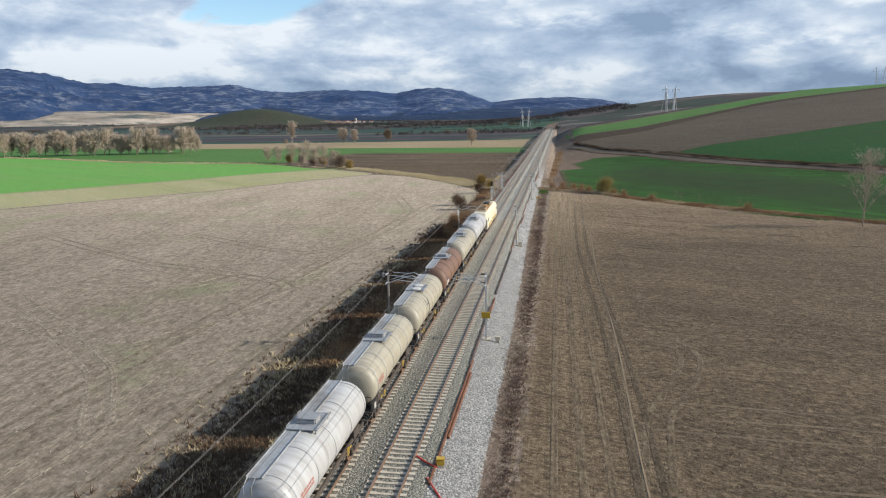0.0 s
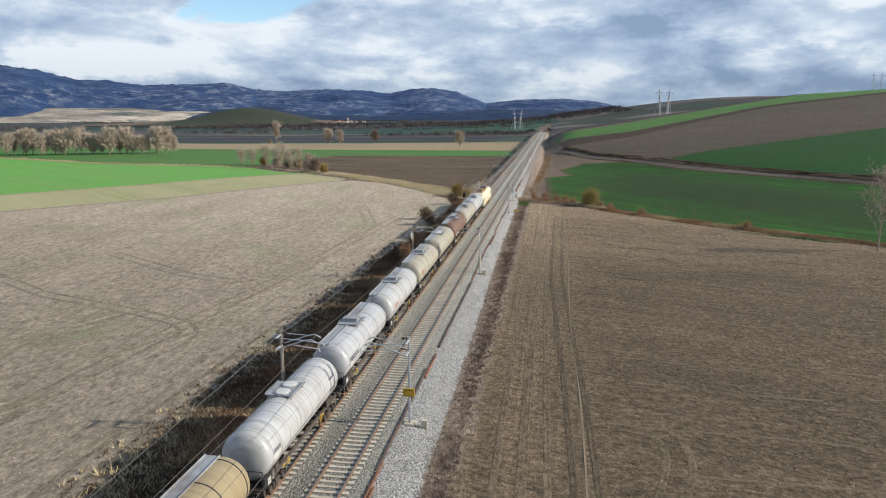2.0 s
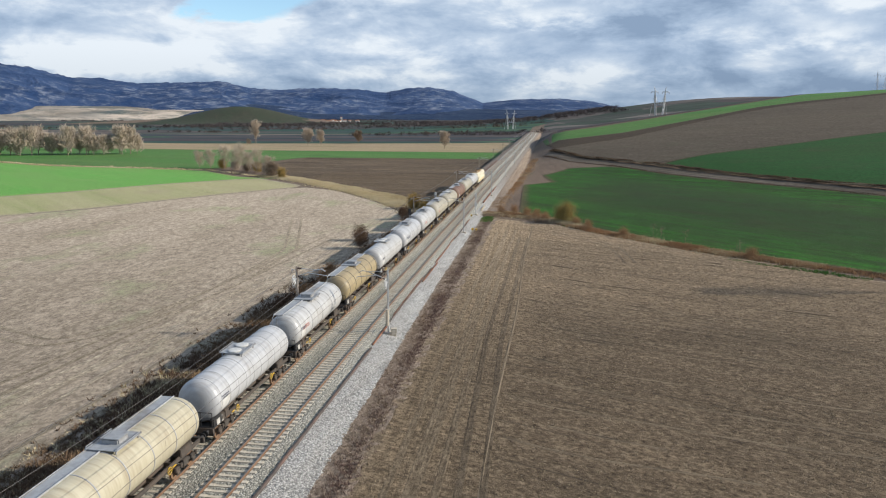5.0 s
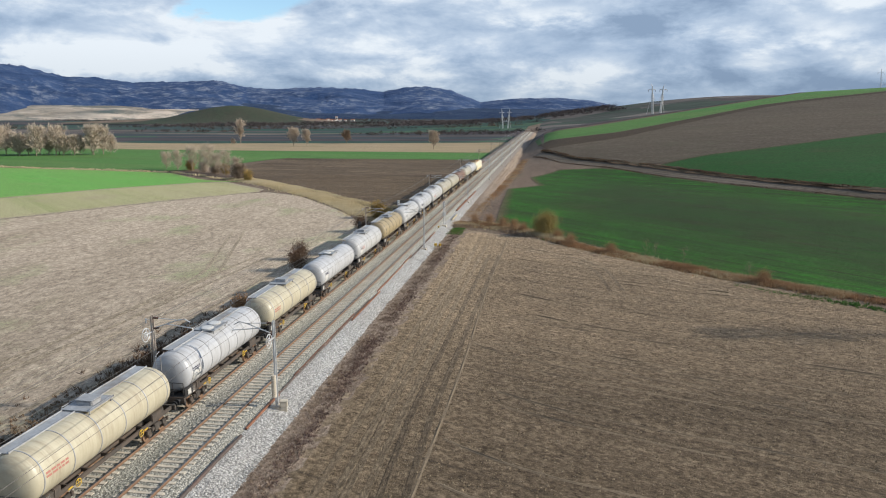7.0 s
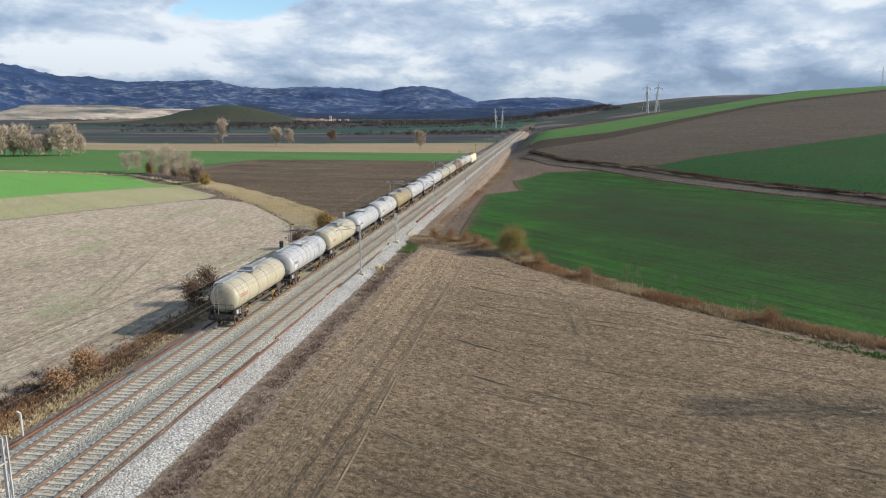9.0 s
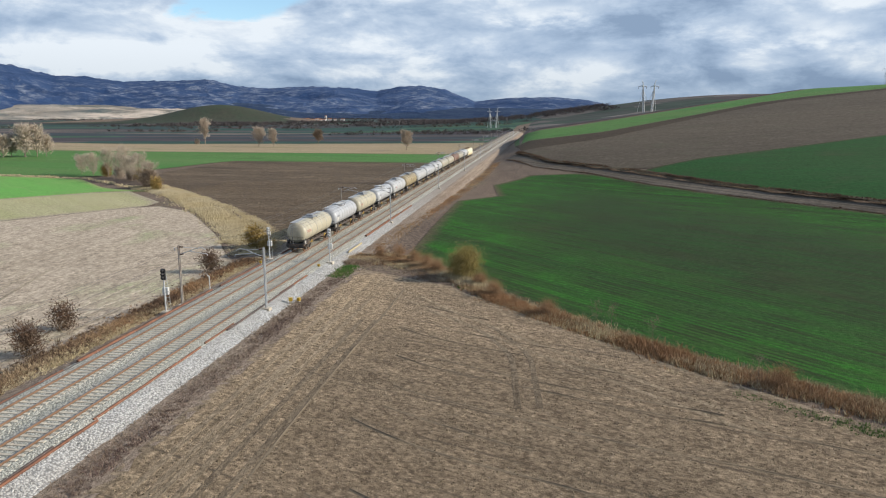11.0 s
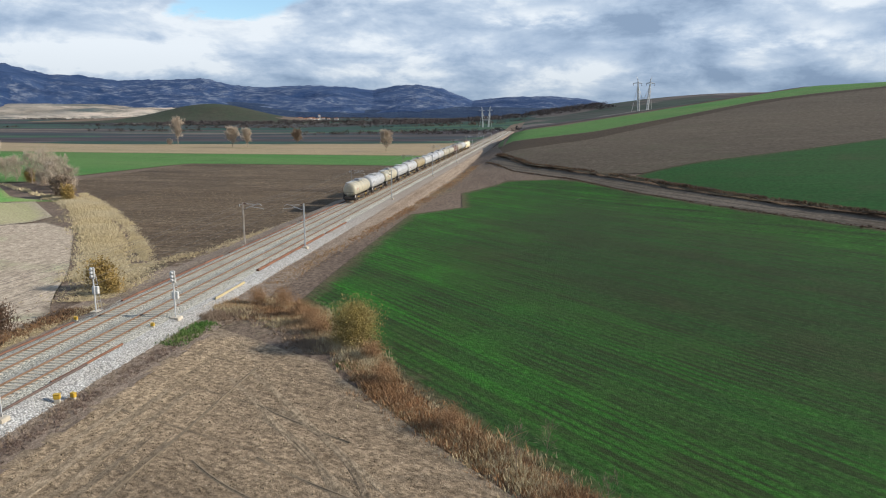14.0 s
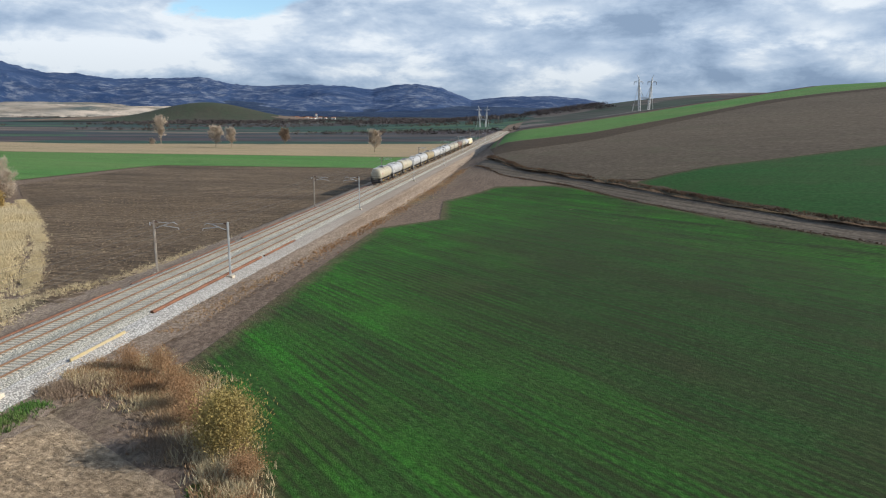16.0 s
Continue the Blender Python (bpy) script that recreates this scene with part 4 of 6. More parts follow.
def locomotive(y):
    """A heavy diesel: cream body with yellow flashes, brown roof."""
    l = thing("locomotive", "cream and yellow diesel locomotive with a rust-brown roof", "locomotive", (TRACKS[0], y, 0))
    cream, roofm = tank_mat("cream_body", (0.72, 0.66, 0.50), (0.45, 0.36, 0.22), 0.45, 0.4), plain("rusty_roof", (0.30, 0.17, 0.08), (0.42, 0.28, 0.13), 1.5, 0.8, 0.1, 0.2, (0.55, 0.47, 0.34))
    bm = bmesh.new()
    h = 9.0
    prof = [(-1.42, 1.15), (-1.45, 2.9), (-1.30, 3.5), (-0.95, 3.8), (0.95, 3.8), (1.30, 3.5), (1.45, 2.9), (1.42, 1.15)]
    secs = [(-h - 0.35, 0.55), (-h + 0.35, 1.0), (h - 0.35, 1.0), (h + 0.35, 0.55)]
    rings = [[bm.verts.new((x, yy, z if f == 1.0 or z < 2.2 else 1.15 + (z - 1.15) * (0.72 if z > 3.0 else 0.9))) for x, z in prof] for yy, f in secs]
    n = len(prof)
    for a_, b_ in zip(rings, rings[1:]):
        for k in range(n):
            bm.faces.new((a_[k], a_[(k + 1) % n], b_[(k + 1) % n], b_[k]))
    bm.faces.new(rings[0][::-1])
    bm.faces.new(rings[-1])
    bmesh.ops.recalc_face_normals(bm, faces=bm.faces)
    part("body", bm, cream, l)
    part("roof", boxes((-0.92, 0.92, -6.2, 6.2, 3.78, 3.9), (-0.7, 0.7, -5.4, -2.4, 3.9, 4.15), (-0.75, 0.75, 1.6, 5.2, 3.9, 4.12), (-0.4, 0.4, -1.4, 0.6, 3.9, 4.2), bev=0.04), roofm, l, "rust-brown roof hatches")
    for yy in (-4.4, 2.2, 4.2):
        bm = bmesh.new()
        tube(bm, [(0, yy, 4.1), (0, yy, 4.25)], 0.62, 16)
        part("roof_fan", bm, BLACK, l)
    for s in (-1, 1):
        part("windscreen", boxes((-1.05, 1.05, s * 9.12 - 0.08, s * 9.12 + 0.08, 2.55, 3.15), bev=0.03), GLASS, l, "dark cab windscreen")
        part("nose_panel", boxes((-1.1, 1.1, s * 9.33 - 0.06, s * 9.33 + 0.06, 1.3, 2.1), bev=0.03), YELLOW, l, "yellow nose panel")
        ends(l, s * 9.2, s)
        b = part("bogie", cached("bogie", bogie_bm), BLACK, l)
        b.location.y = s * 5.8
        for dy in (-1.6, 0.0, 1.6):
            for sx in (-1, 1):
                wh = part("wheel", cached("wheel", wheel_bm), RUST, b)
                wh.location = (sx * 0.87, dy, 0.46)
        for sx in (-1, 1):
            part("side_window", boxes((sx * 1.44 - 0.03, sx * 1.44 + 0.03, s * 8.0 - 0.45, s * 8.0 + 0.45, 2.35, 2.95)), GLASS, l)
            part("side_flash", boxes((sx * 1.44 - 0.02, sx * 1.44 + 0.02, min(s * 1.0, s * 6.8), max(s * 1.0, s * 6.8), 1.35, 1.7)), YELLOW, l, "yellow side flash")
    part("fuel_tank", boxes((-1.2, 1.2, -2.6, 2.6, 0.35, 1.15), bev=0.1), BLACK, l)
    return l


FRONT = 141.35                       # nose of the train at the start
S6 = dict(hoops=6, dome="hatch", walk=6.2)
TRAIN = [
    (T_WHITE, "white tank wagon with grey catwalk behind the locomotive", dict(S6, hoops=4)),
    (T_DUN, "grey-cream tank wagon with dark hoops", dict(S6, hoops=7)),
    (T_BROWN, "rust-brown tank wagon with dark hoops", dict(S6, hoops=5, hoopmat=BLACK, panel=True)),
    (T_DUN, "grey-cream weathered tank wagon with two pale domes", dict(S6, hoops=9, dome="round", hoopmat=T_DUN)),
    (T_DUN, "grey-cream tank wagon with dark hoops and red lettering", dict(S6, hoops=6, text=(REDM, -5.7, 1.5, 2))),
    (T_WHITE, "clean white tank wagon with grey catwalk and hoops", dict(S6, hoops=5, text=(REDM, -5.4, 1.8, 2))),
    (T_SILVER, "pale grey tank wagon with large dark lettering", dict(S6, hoops=5, text=(DARKM, -5.5, 2.2, 2), panel=True)),
    (T_WHITE, "white ribbed tank wagon with two round domes", dict(S6, hoops=10, dome="round", walk=0, hoopmat=T_WHITE, panel=True)),
    (T_TAN, "tan weathered tank wagon with dark hoops", dict(S6, hoops=6, hoopmat=BLACK)),
    (T_WHITE, "white tank wagon with streaks of dirt", dict(S6, hoops=5, text=(REDM, -5.4, 1.6, 2), panel=True)),
    (T_SILVER, "white ribbed tank wagon with two round domes and a data panel", dict(S6, hoops=10, dome="round", walk=0, hoopmat=T_SILVER, panel=True)),
    (T_CREAM, "yellowish cream tank wagon with dark hoops", dict(S6, hoops=6, text=(REDM, -5.7, 1.5, 2))),
    (T_SILVER, "white tank wagon with grey hoops, two domes and a data panel", dict(S6, hoops=9, dome="round", panel=True, walk=5.6)),
    (T_CREAM, "cream tank wagon with rust at its end, last of train", dict(S6, hoops=6, text=(REDM, -5.7, 1.7, 2))),
]
LOCO = locomotive(FRONT - 10.0)
WAGONS = [tank_wagon(p, lb, st, FRONT - 20.0 - WAGON_L * (k + 0.5)) for k, (p, lb, st) in enumerate(TRAIN)]
SPEED = 26.95


def motions():
    times = [0, 0.1, 0.2] + list(range(1, 16)) + [15.8, 15.9, 16]
    for ob in [LOCO] + WAGONS:
        y = ob.matrix_basis.translation.y
        walk(ob, [(t, pose(TRACKS[0], y + SPEED * t, 0)) for t in times])


# ---- overhead line ----
MAST_Y = (6.0, 67.3, 116.2, 178.1, 238.4, 298.5, 358.5, 418.5, 478.5, 538.5, 598.5, 658.5, 718.5)
MAST_X, MAST_TOP, CONTACT, CATENARY = 4.8, 6.1, 4.95, 6.0


def mast_bm():
    """Lattice-braced steel post: two channels with battens."""
    bm = bmesh.new()
    for s in (-1, 1):
        bmesh.ops.create_cube(bm, size=1, matrix=Matrix.Translation((0, s * 0.13, 2.85)) @ Matrix.Diagonal((0.13, 0.06, 6.5, 1)))
    for k, z in enumerate(np.arange(-0.1, 5.8, 0.42)):
        s = 1 if k % 2 else -1
        tube(bm, [(0.0, -0.12 * s, z), (0.0, 0.12 * s, z + 0.42)], 0.018, 4)
    return bm


def arm_bm(s):
    """Cantilever: bracket tube, stay, registration arm. s: towards the track."""
    bm = bmesh.new()
    reach = MAST_X - 1.95
    tube(bm, [(0, 0, 5.1), (s * (reach - 0.9), 0, 5.82), (s * (reach - 0.3), 0, 5.95), (s * (reach + 0.15), 0, 5.72)], 0.042, 6)
    tube(bm, [(0, 0, 5.95), (s * (reach - 0.9), 0, 5.86)], 0.03, 5)
    tube(bm, [(s * 1.2, 0, 5.5), (s * (reach + 0.3), 0, 5.28), (s * (reach + 0.35), 0, 5.08)], 0.04, 5)
    return bm


def insulator_bm(s, z, dz):
    bm = bmesh.new()
    for k in range(6):
        f = 0.10 + 0.07 * k
        tube(bm, [(s * f, 0, z + dz * f), (s * (f + 0.06), 0, z + dz * (f + 0.06))], [0.085, 0.06], 8)
    return bm


def base_bm():
    return boxes((-0.42, 0.42, -0.42, 0.42, -0.75, -0.3), bev=0.04)


def wheel_ring_bm():
    bm = bmesh.new()
    n = 20
    for r, w in ((0.5, 0.035), (0.22, 0.03)):
        tube(bm, [(0, r * math.cos(2 * math.pi * k / n), r * math.sin(2 * math.pi * k / n)) for k in range(n + 1)], w, 5, False)
    for k in range(5):
        c, q = math.cos(2 * math.pi * k / 5), math.sin(2 * math.pi * k / 5)
        tube(bm, [(0, 0, 0), (0, 0.5 * c, 0.5 * q)], 0.022, 4)
    return bm


def weight_bm():
    bm = bmesh.new()
    for k in range(10):
        tube(bm, [(0, 0, 0.5 + 0.17 * k), (0, 0, 0.63 + 0.17 * k)], 0.17, 10)
    tube(bm, [(0, 0, 0.4), (0, 0, 4.6)], 0.015, 4)
    return bm


def mast(side, y):
    """side -1 or 1; arm reaches to the nearer track."""
    lab = "weathered lattice catenary mast with a bent cantilever arm" if side < 0 else "grey lattice catenary mast with a bent cantilever arm"
    m = thing("catenary_mast", lab, "catenary mast", (side * MAST_X if side > 0 else -4.6, y, 0), group="catenary masts along the line")
    part("post", cached(f"mast{side}", mast_bm), POSTC if side < 0 else GALV, m)
    part("cantilever", cached(f"arm{side}", lambda: arm_bm(-side)), GALV, m, "galvanised cantilever arm")
    for z, dz in ((5.1, 0.22), (5.95, -0.02)):
        part("insulator", cached(f"ins{side}{z}", lambda: insulator_bm(-side, z, dz)), CERAMIC, m, "brown ribbed insulator")
    part("footing", cached("footing", base_bm), CONCRETE, m, "pale concrete footing")
    if abs(y - 67.3) < 1:
        second = part("cantilever", cached(f"arm{side}", lambda: arm_bm(-side)), GALV, m, "second galvanised cantilever arm")
        second.location = (0, -0.9, -0.1)
        part("spreader", cached("spreader", lambda: boxes((-0.06, 0.06, -1.0, 0.1, 4.95, 5.05), (-0.06, 0.06, -1.0, 0.1, 5.82, 5.9))), GALV, m, "short steel bar between two arms")
    if side < 0:
        part("feeder_bracket", cached("feeder", lambda: tubes(([(0, 0, 5.7), (-0.55, 0, 5.85)], 0.03), ([(-0.5, 0, 5.83), (-0.5, 0, 5.5)], 0.05))), GALV, m)
    if abs(y - 116.9) < 1:
        w = part("tension_wheel", cached("twheel", wheel_ring_bm), GALV, m, "spoked tensioning wheel")
        w.location = (0, -0.95, 4.9)
        part("wheel_bracket", cached("tbr", lambda: boxes((-0.05, 0.05, -0.95, 0.0, 4.86, 4.94))), GALV, m)
        c = part("counterweight", cached("cweight", weight_bm), CONCRETE, m, "stack of concrete counterweights")
        c.location.y = -0.45
    if side > 0 and abs(y - 67.3) < 1:
        part("sign_box", boxes((-0.42, 0.42, -0.3, -0.16, 1.75, 2.35), (-0.3, 0.3, -0.36, -0.3, 1.85, 2.25), bev=0.03), YELLOW, m, "yellow equipment box on the mast")
    return m


for y in MAST_Y:
    for side in (-1, 1):
        mast(side, y)


def wires():
    for x in TRACKS:
        t = thing("overhead_line", "catenary and contact wires over the track", "overhead wire", (x, 0, 0))
        con, cat, drop = bmesh.new(), bmesh.new(), bmesh.new()
        pts = []
        ys = (-58.0,) + MAST_Y + (778.0, 850.0)
        for k, (ya, yb) in enumerate(zip(ys, ys[1:])):
            for f in np.linspace(0, 1, 13)[:-1]:
                y = ya + (yb - ya) * f
                z = CATENARY - 0.62 * 4 * f * (1 - f)
                pts.append((0.1 * (-1) ** k * (1 - 2 * f), y, z))
                if f > 0 and y < 420 and round(f * 12) % 2:
                    tube(drop, [(0.1 * (-1) ** k * (1 - 2 * f), y, z), (0.2 * (-1) ** k * (1 - 2 * f), y, CONTACT)], 0.005, 3)
        tube(cat, pts, 0.013, 5)
        tube(con, [(0.2 * (-1) ** k, y, CONTACT) for k, y in enumerate(ys)], 0.012, 5)
        part("catenary_wire", cat, WIRE, t)
        part("contact_wire", con, WIRE, t)
        part("droppers", drop, WIRE, t)
    t = thing("feeder_line", "bare feeder cable along the masts", "overhead wire")
    for x, z in ((-5.1, 5.5), (-4.5, 6.0)):
        bm = bmesh.new()
        pts = []
        for ya, yb in zip(MAST_Y, MAST_Y[1:]):
            pts += [(x, ya + (yb - ya) * f, z - 0.5 * 4 * f * (1 - f)) for f in np.linspace(0, 1, 9)[:-1]]
        tube(bm, pts, 0.013, 5)
        part("cable", bm, WIRE, t)


wires()


# ---- trackside equipment ----
def signal(name, label, x, y, white, arm_h):
    """Colour-light signal: post, ladder, hooded head, relay box, footing."""
    s = thing(name, label, "railway signal", (x, y, 0))
    part("post", tubes(([(0, 0, -0.5), (0, 0, arm_h - 0.6)], 0.075), n=10), GALV, s)
    bm = bmesh.new()
    box(bm, -0.24, 0.24, -0.12, 0.1, arm_h - 0.9, arm_h + 0.25, 0.05)
    part("signal_head", bm, WHITEP if white else BLACK, s, "pale hooded signal head" if white else "black signal head")
    for k in range(3):
        z = arm_h - 0.62 + 0.36 * k
        h = part("lamp_hood", tubes(([(0, -0.12, z), (0, -0.38, z - 0.03)], 0.13), n=10), BLACK if not white else GALV, s)
    part("relay_box", boxes((-0.32, 0.32, 0.08, 0.42, 1.5, 2.25), bev=0.04), WHITEP, s, "white relay box on the post")
    lad = []
    for xx in (-0.18, 0.18):
        lad.append(([(xx, 0.75, -0.4), (xx, 0.22, arm_h - 0.5)], 0.02))
    for f in np.linspace(0.05, 0.95, 9):
        yy, zz = 0.75 - 0.53 * f, -0.4 + (arm_h - 0.1) * f
        lad.append(([(-0.18, yy, zz), (0.18, yy, zz)], 0.015))
    part("ladder", tubes(*lad, n=4), GALV, s)
    part("footing", boxes((-0.45, 0.45, -0.4, 0.55, -0.85, -0.22), bev=0.04), CONCRETE, s)


signal("signal_post", "tall white-headed railway signal with relay box", 4.55, 201.2, True, 4.1)
signal("signal_post", "white-headed railway signal facing away, across the tracks", -4.4, 202.0, True, 4.0)
signal("signal_post", "black-headed colour light signal on a grey post", -4.75, 175.0, False, 4.0)


def loose_rail(x, y0, y1, z, mat=None, label="length of rusty rail lying beside the track", w=0.1, bend=0.06):
    mat = mat or SPARE
    bm = bmesh.new()
    pts = [(x + bend * math.sin(y * 0.13) * 0.5, y, z + 0.02 * math.sin(y)) for y in np.arange(y0, y1 + 0.1, 3.0)]
    tube(bm, pts, w, 6)
    ob = new("spare_rail" if mat is SPARE else "cable_trough", None)
    tagged(ob, label, "spare rail" if mat is SPARE else "cable trough")
    part("bar", bm, mat, ob)


SPARE = plain("dark_rusted_rail", (0.20, 0.098, 0.062), (0.13, 0.066, 0.045), 3, 0.85, 0.1, 0.2, (0.27, 0.125, 0.075))
DUCT = plain("dark_cable_duct", (0.07, 0.06, 0.055), (0.11, 0.09, 0.08), 2, 0.8, 0, 0.2, (0.16, 0.10, 0.08))
loose_rail(4.25, 40, 62, -0.28)
loose_rail(4.45, 46, 60, -0.30)
loose_rail(4.15, 60, 78, -0.28, DUCT, "dark cable duct lying along the gravel", 0.13)
loose_rail(4.35, 76, 84, -0.28)
loose_rail(4.3, 84, 112, -0.28, DUCT, "dark cable duct lying along the gravel", 0.12)
loose_rail(4.2, 112, 118, -0.28)
loose_rail(4.1, 116, 148, -0.30, DUCT, "dark cable duct lying along the gravel", 0.1)
loose_rail(4.0, 122, 140, -0.28)
loose_rail(4.35, 138, 152, -0.30)
loose_rail(4.05, 150, 166, -0.28)
loose_rail(3.95, 166, 172, -0.26)
loose_rail(4.2, 170, 190, -0.28, DUCT, "dark cable duct lying along the gravel", 0.1)
loose_rail(4.1, 184, 194, -0.26)
loose_rail(4.25, 222, 250, -0.28, w=0.2)
loose_rail(4.3, 250, 262, -0.28, w=0.15)
for k, (ya, yb) in enumerate(((96, 118), (118, 140), (140, 160), (160, 186), (186, 200), (206, 232), (232, 262), (262, 300), (300, 340), (340, 380))):
    loose_rail(-4.05 - 0.12 * (k % 2), ya, yb - 0.6, -0.26, None, "rusty rail lying along the far side of the track", 0.17 if ya > 150 else 0.11, 0.1)
for k, y in enumerate(range(60, 400, 34)):
    loose_rail(-3.85, y, y + 33, -0.22, DUCT, "dark cable run beside the far track", 0.06, 0.15)


def trackside_box(x, y, z, rz, label, mat, s=1.0):
    b = thing("junction_box", label, "junction box", (x, y, z), rz)
    part("body", boxes((-0.24 * s, 0.24 * s, -0.18 * s, 0.18 * s, 0.22 * s, 0.6 * s), bev=0.04), mat, b)
    part("lid", boxes((-0.27 * s, 0.27 * s, -0.21 * s, 0.21 * s, 0.6 * s, 0.66 * s), bev=0.02), mat, b)
    part("plinth", boxes((-0.2 * s, 0.2 * s, -0.15 * s, 0.15 * s, -0.12, 0.22 * s), bev=0.02), CONCRETE, b)


trackside_box(4.55, 42.2, -0.42, 10, "yellow junction box on a small plinth in gravel", YELLOW)
trackside_box(6.0, 182.0, -0.78, 20, "yellow junction box half sunk in gravel", YELLOW, 0.9)
trackside_box(6.6, 182.9, -0.95, -15, "yellow junction box beside the gravel edge", YELLOW, 0.8)
trackside_box(4.0, 198.0, -0.35, 5, "yellow box by the signal footing", YELLOW, 0.7)
trackside_box(-4.5, 199.0, -0.4, 5, "yellow box near the far signal", YELLOW, 0.7)
trackside_box(5.9, 67.2, -0.62, 0, "pale concrete marker block in gravel", CONCRETE, 0.9)
trackside_box(5.4, 116.0, -0.55, 15, "pale concrete block by the mast foot", CONCRETE, 1.1)


def pipe(pts, label):
    p = thing("drain_pipe", label, "pipe")
    part("tube", tubes((pts, 0.055), n=8), REDP, p)


pipe([(2.95, 42.9, -0.1), (3.6, 42.3, -0.12), (4.35, 41.9, -0.25)], "red plastic conduit from rail to junction box")
pipe([(4.0, 40.6, -0.24), (4.6, 39.6, -0.3), (5.2, 38.6, -0.42)], "red plastic conduit lying on the gravel")
for y in (128.6, 185.0):
    p = thing("marker_post", "short pale bent post beside the far track", "post", (-4.9, y, 0))
    part("shaft", tubes(([(0, 0, -0.7), (0, 0, 1.15), (-0.25, 0, 1.25)], 0.07), n=8), WHITEP, p)


def culvert():
    c = thing("culvert_bridge", "small concrete culvert with a yellow guard beam under the track", "bridge")
    part("guard_beam", boxes((5.0, 5.14, 208.6, 216.1, -0.45, -0.2), bev=0.03), plain("faded_yellow", (0.46, 0.36, 0.17), (0.40, 0.33, 0.2), 3, 0.7, 0, 0.1, (0.4, 0.34, 0.24)), c, "faded yellow guard beam")
    part("headwall", boxes((4.7, 5.02, 206.0, 217.6, -2.2, -0.5), bev=0.04), CONCRETE, c, "grey concrete headwall")
    for y in (208.8, 211.2, 213.5, 215.9):
        part("bracket", boxes((4.95, 5.1, y - 0.06, y + 0.06, -0.9, -0.3)), GALV, c)
    part("far_headwall", boxes((-5.0, -4.7, 206.0, 217.6, -2.2, -0.45), bev=0.04), CONCRETE, c)


culvert()


def pylon(x, y, h, label, s=1.0):
    """Portal pylon: two leaning lattice columns, a low bridge, stays and cross-arms."""
    p = thing("power_pylon", label, "pylon", (x, y, float(land(x, y)) - 0.3), 12, group="power pylons on the hill")
    r = 0.0095 * h * s
    for sx in (-1, 1):
        bm = bmesh.new()
        foot, head = Vector((sx * 0.13 * h, 0, 0)), Vector((sx * 0.19 * h, 0, 0.93 * h))
        for k in range(4):
            o = Vector(((k % 2 - 0.5) * 0.05 * h, (k // 2 - 0.5) * 0.05 * h, 0))
            tube(bm, [foot + o, foot.lerp(head, 0.55) + o * 0.8, head + o * 0.15], [r, r * 0.9, r * 0.6], 4)
        for k in range(11):
            a_, c_ = foot.lerp(head, k / 11), foot.lerp(head, (k + 1) / 11)
            o = Vector((0.025 * h * (1 - 0.06 * k) * (-1) ** k, 0, 0))
            tube(bm, [a_ + o, c_ - o], r * 0.55, 4)
        part("column", bm, GALV, p)
        part("stay", tubes(([(sx * 0.30 * h, 0.10 * h, 0), (sx * 0.185 * h, 0, 0.75 * h)], r * 0.5), n=4), GALV, p)
        part("inner_brace", tubes(([(sx * 0.175 * h, 0, 0.72 * h), (sx * 0.03 * h, 0, 0.37 * h)], r * 0.7), n=4), GALV, p)
        part("cross_arm", tubes(([(sx * 0.06 * h, 0, 0.80 * h), (sx * 0.19 * h, 0, 0.84 * h), (sx * 0.33 * h, 0, 0.80 * h)], r * 0.7), ([(sx * 0.06 * h, 0, 0.80 * h), (sx * 0.33 * h, 0, 0.80 * h)], r * 0.6), n=4), GALV, p)
        part("peak", tubes(([(sx * 0.19 * h, 0, 0.9 * h), (sx * 0.235 * h, 0, h)], [r, r * 0.5]), n=4), GALV, p)
        for q in (0.07, 0.32):
            part("insulator_string", tubes(([(sx * q * h, 0, 0.80 * h), (sx * q * h, 0, 0.73 * h)], r * 0.6), n=6), CERAMIC, p)
    part("bridge", tubes(([(-0.16 * h, 0, 0.35 * h), (0.16 * h, 0, 0.35 * h)], r), ([(-0.16 * h, 0, 0.385 * h), (0.16 * h, 0, 0.385 * h)], r * 0.8), n=4), GALV, p)


pylon(101, 622, 22, "grey lattice power pylon on the hill crest")
pylon(-38, 1060, 27, "grey lattice power pylon in the valley beyond the railway")
pylon(330, 800, 24, "thin lattice pylon behind the hill crest", 0.5)


# ---- plants ----
def blades(name, spots, h, w, mat, label, category, lean=0.35, per=5, seed=1):
    """Tufts of narrow upright blades, joined: nobody could count them."""
    rng = np.random.default_rng(seed)
    P = np.repeat(np.array(spots, float), per, axis=0)
    n = len(P)
    ang = rng.uniform(0, 2 * np.pi, n)
    hh = h * rng.uniform(0.45, 1.15, n) * (P[:, 3] if P.shape[1] > 3 else 1)
    ww = w * rng.uniform(0.6, 1.4, n)
    base = P[:, :3] + np.c_[rng.normal(0, 0.22 * h, (n, 2)), np.zeros(n)]
    side = np.c_[np.cos(ang), np.sin(ang), np.zeros(n)] * ww[:, None]
    tip = base + np.c_[rng.normal(0, lean, (n, 2)) * hh[:, None], hh]
    verts = np.stack([base - side * 1.4, base + side * 1.4, tip], 1).reshape(-1, 3)
    faces = np.arange(3 * n).reshape(-1, 3).tolist()
    return tagged(new(name, mesh_of(name, verts, faces, mat)), label, category, kind="stuff")


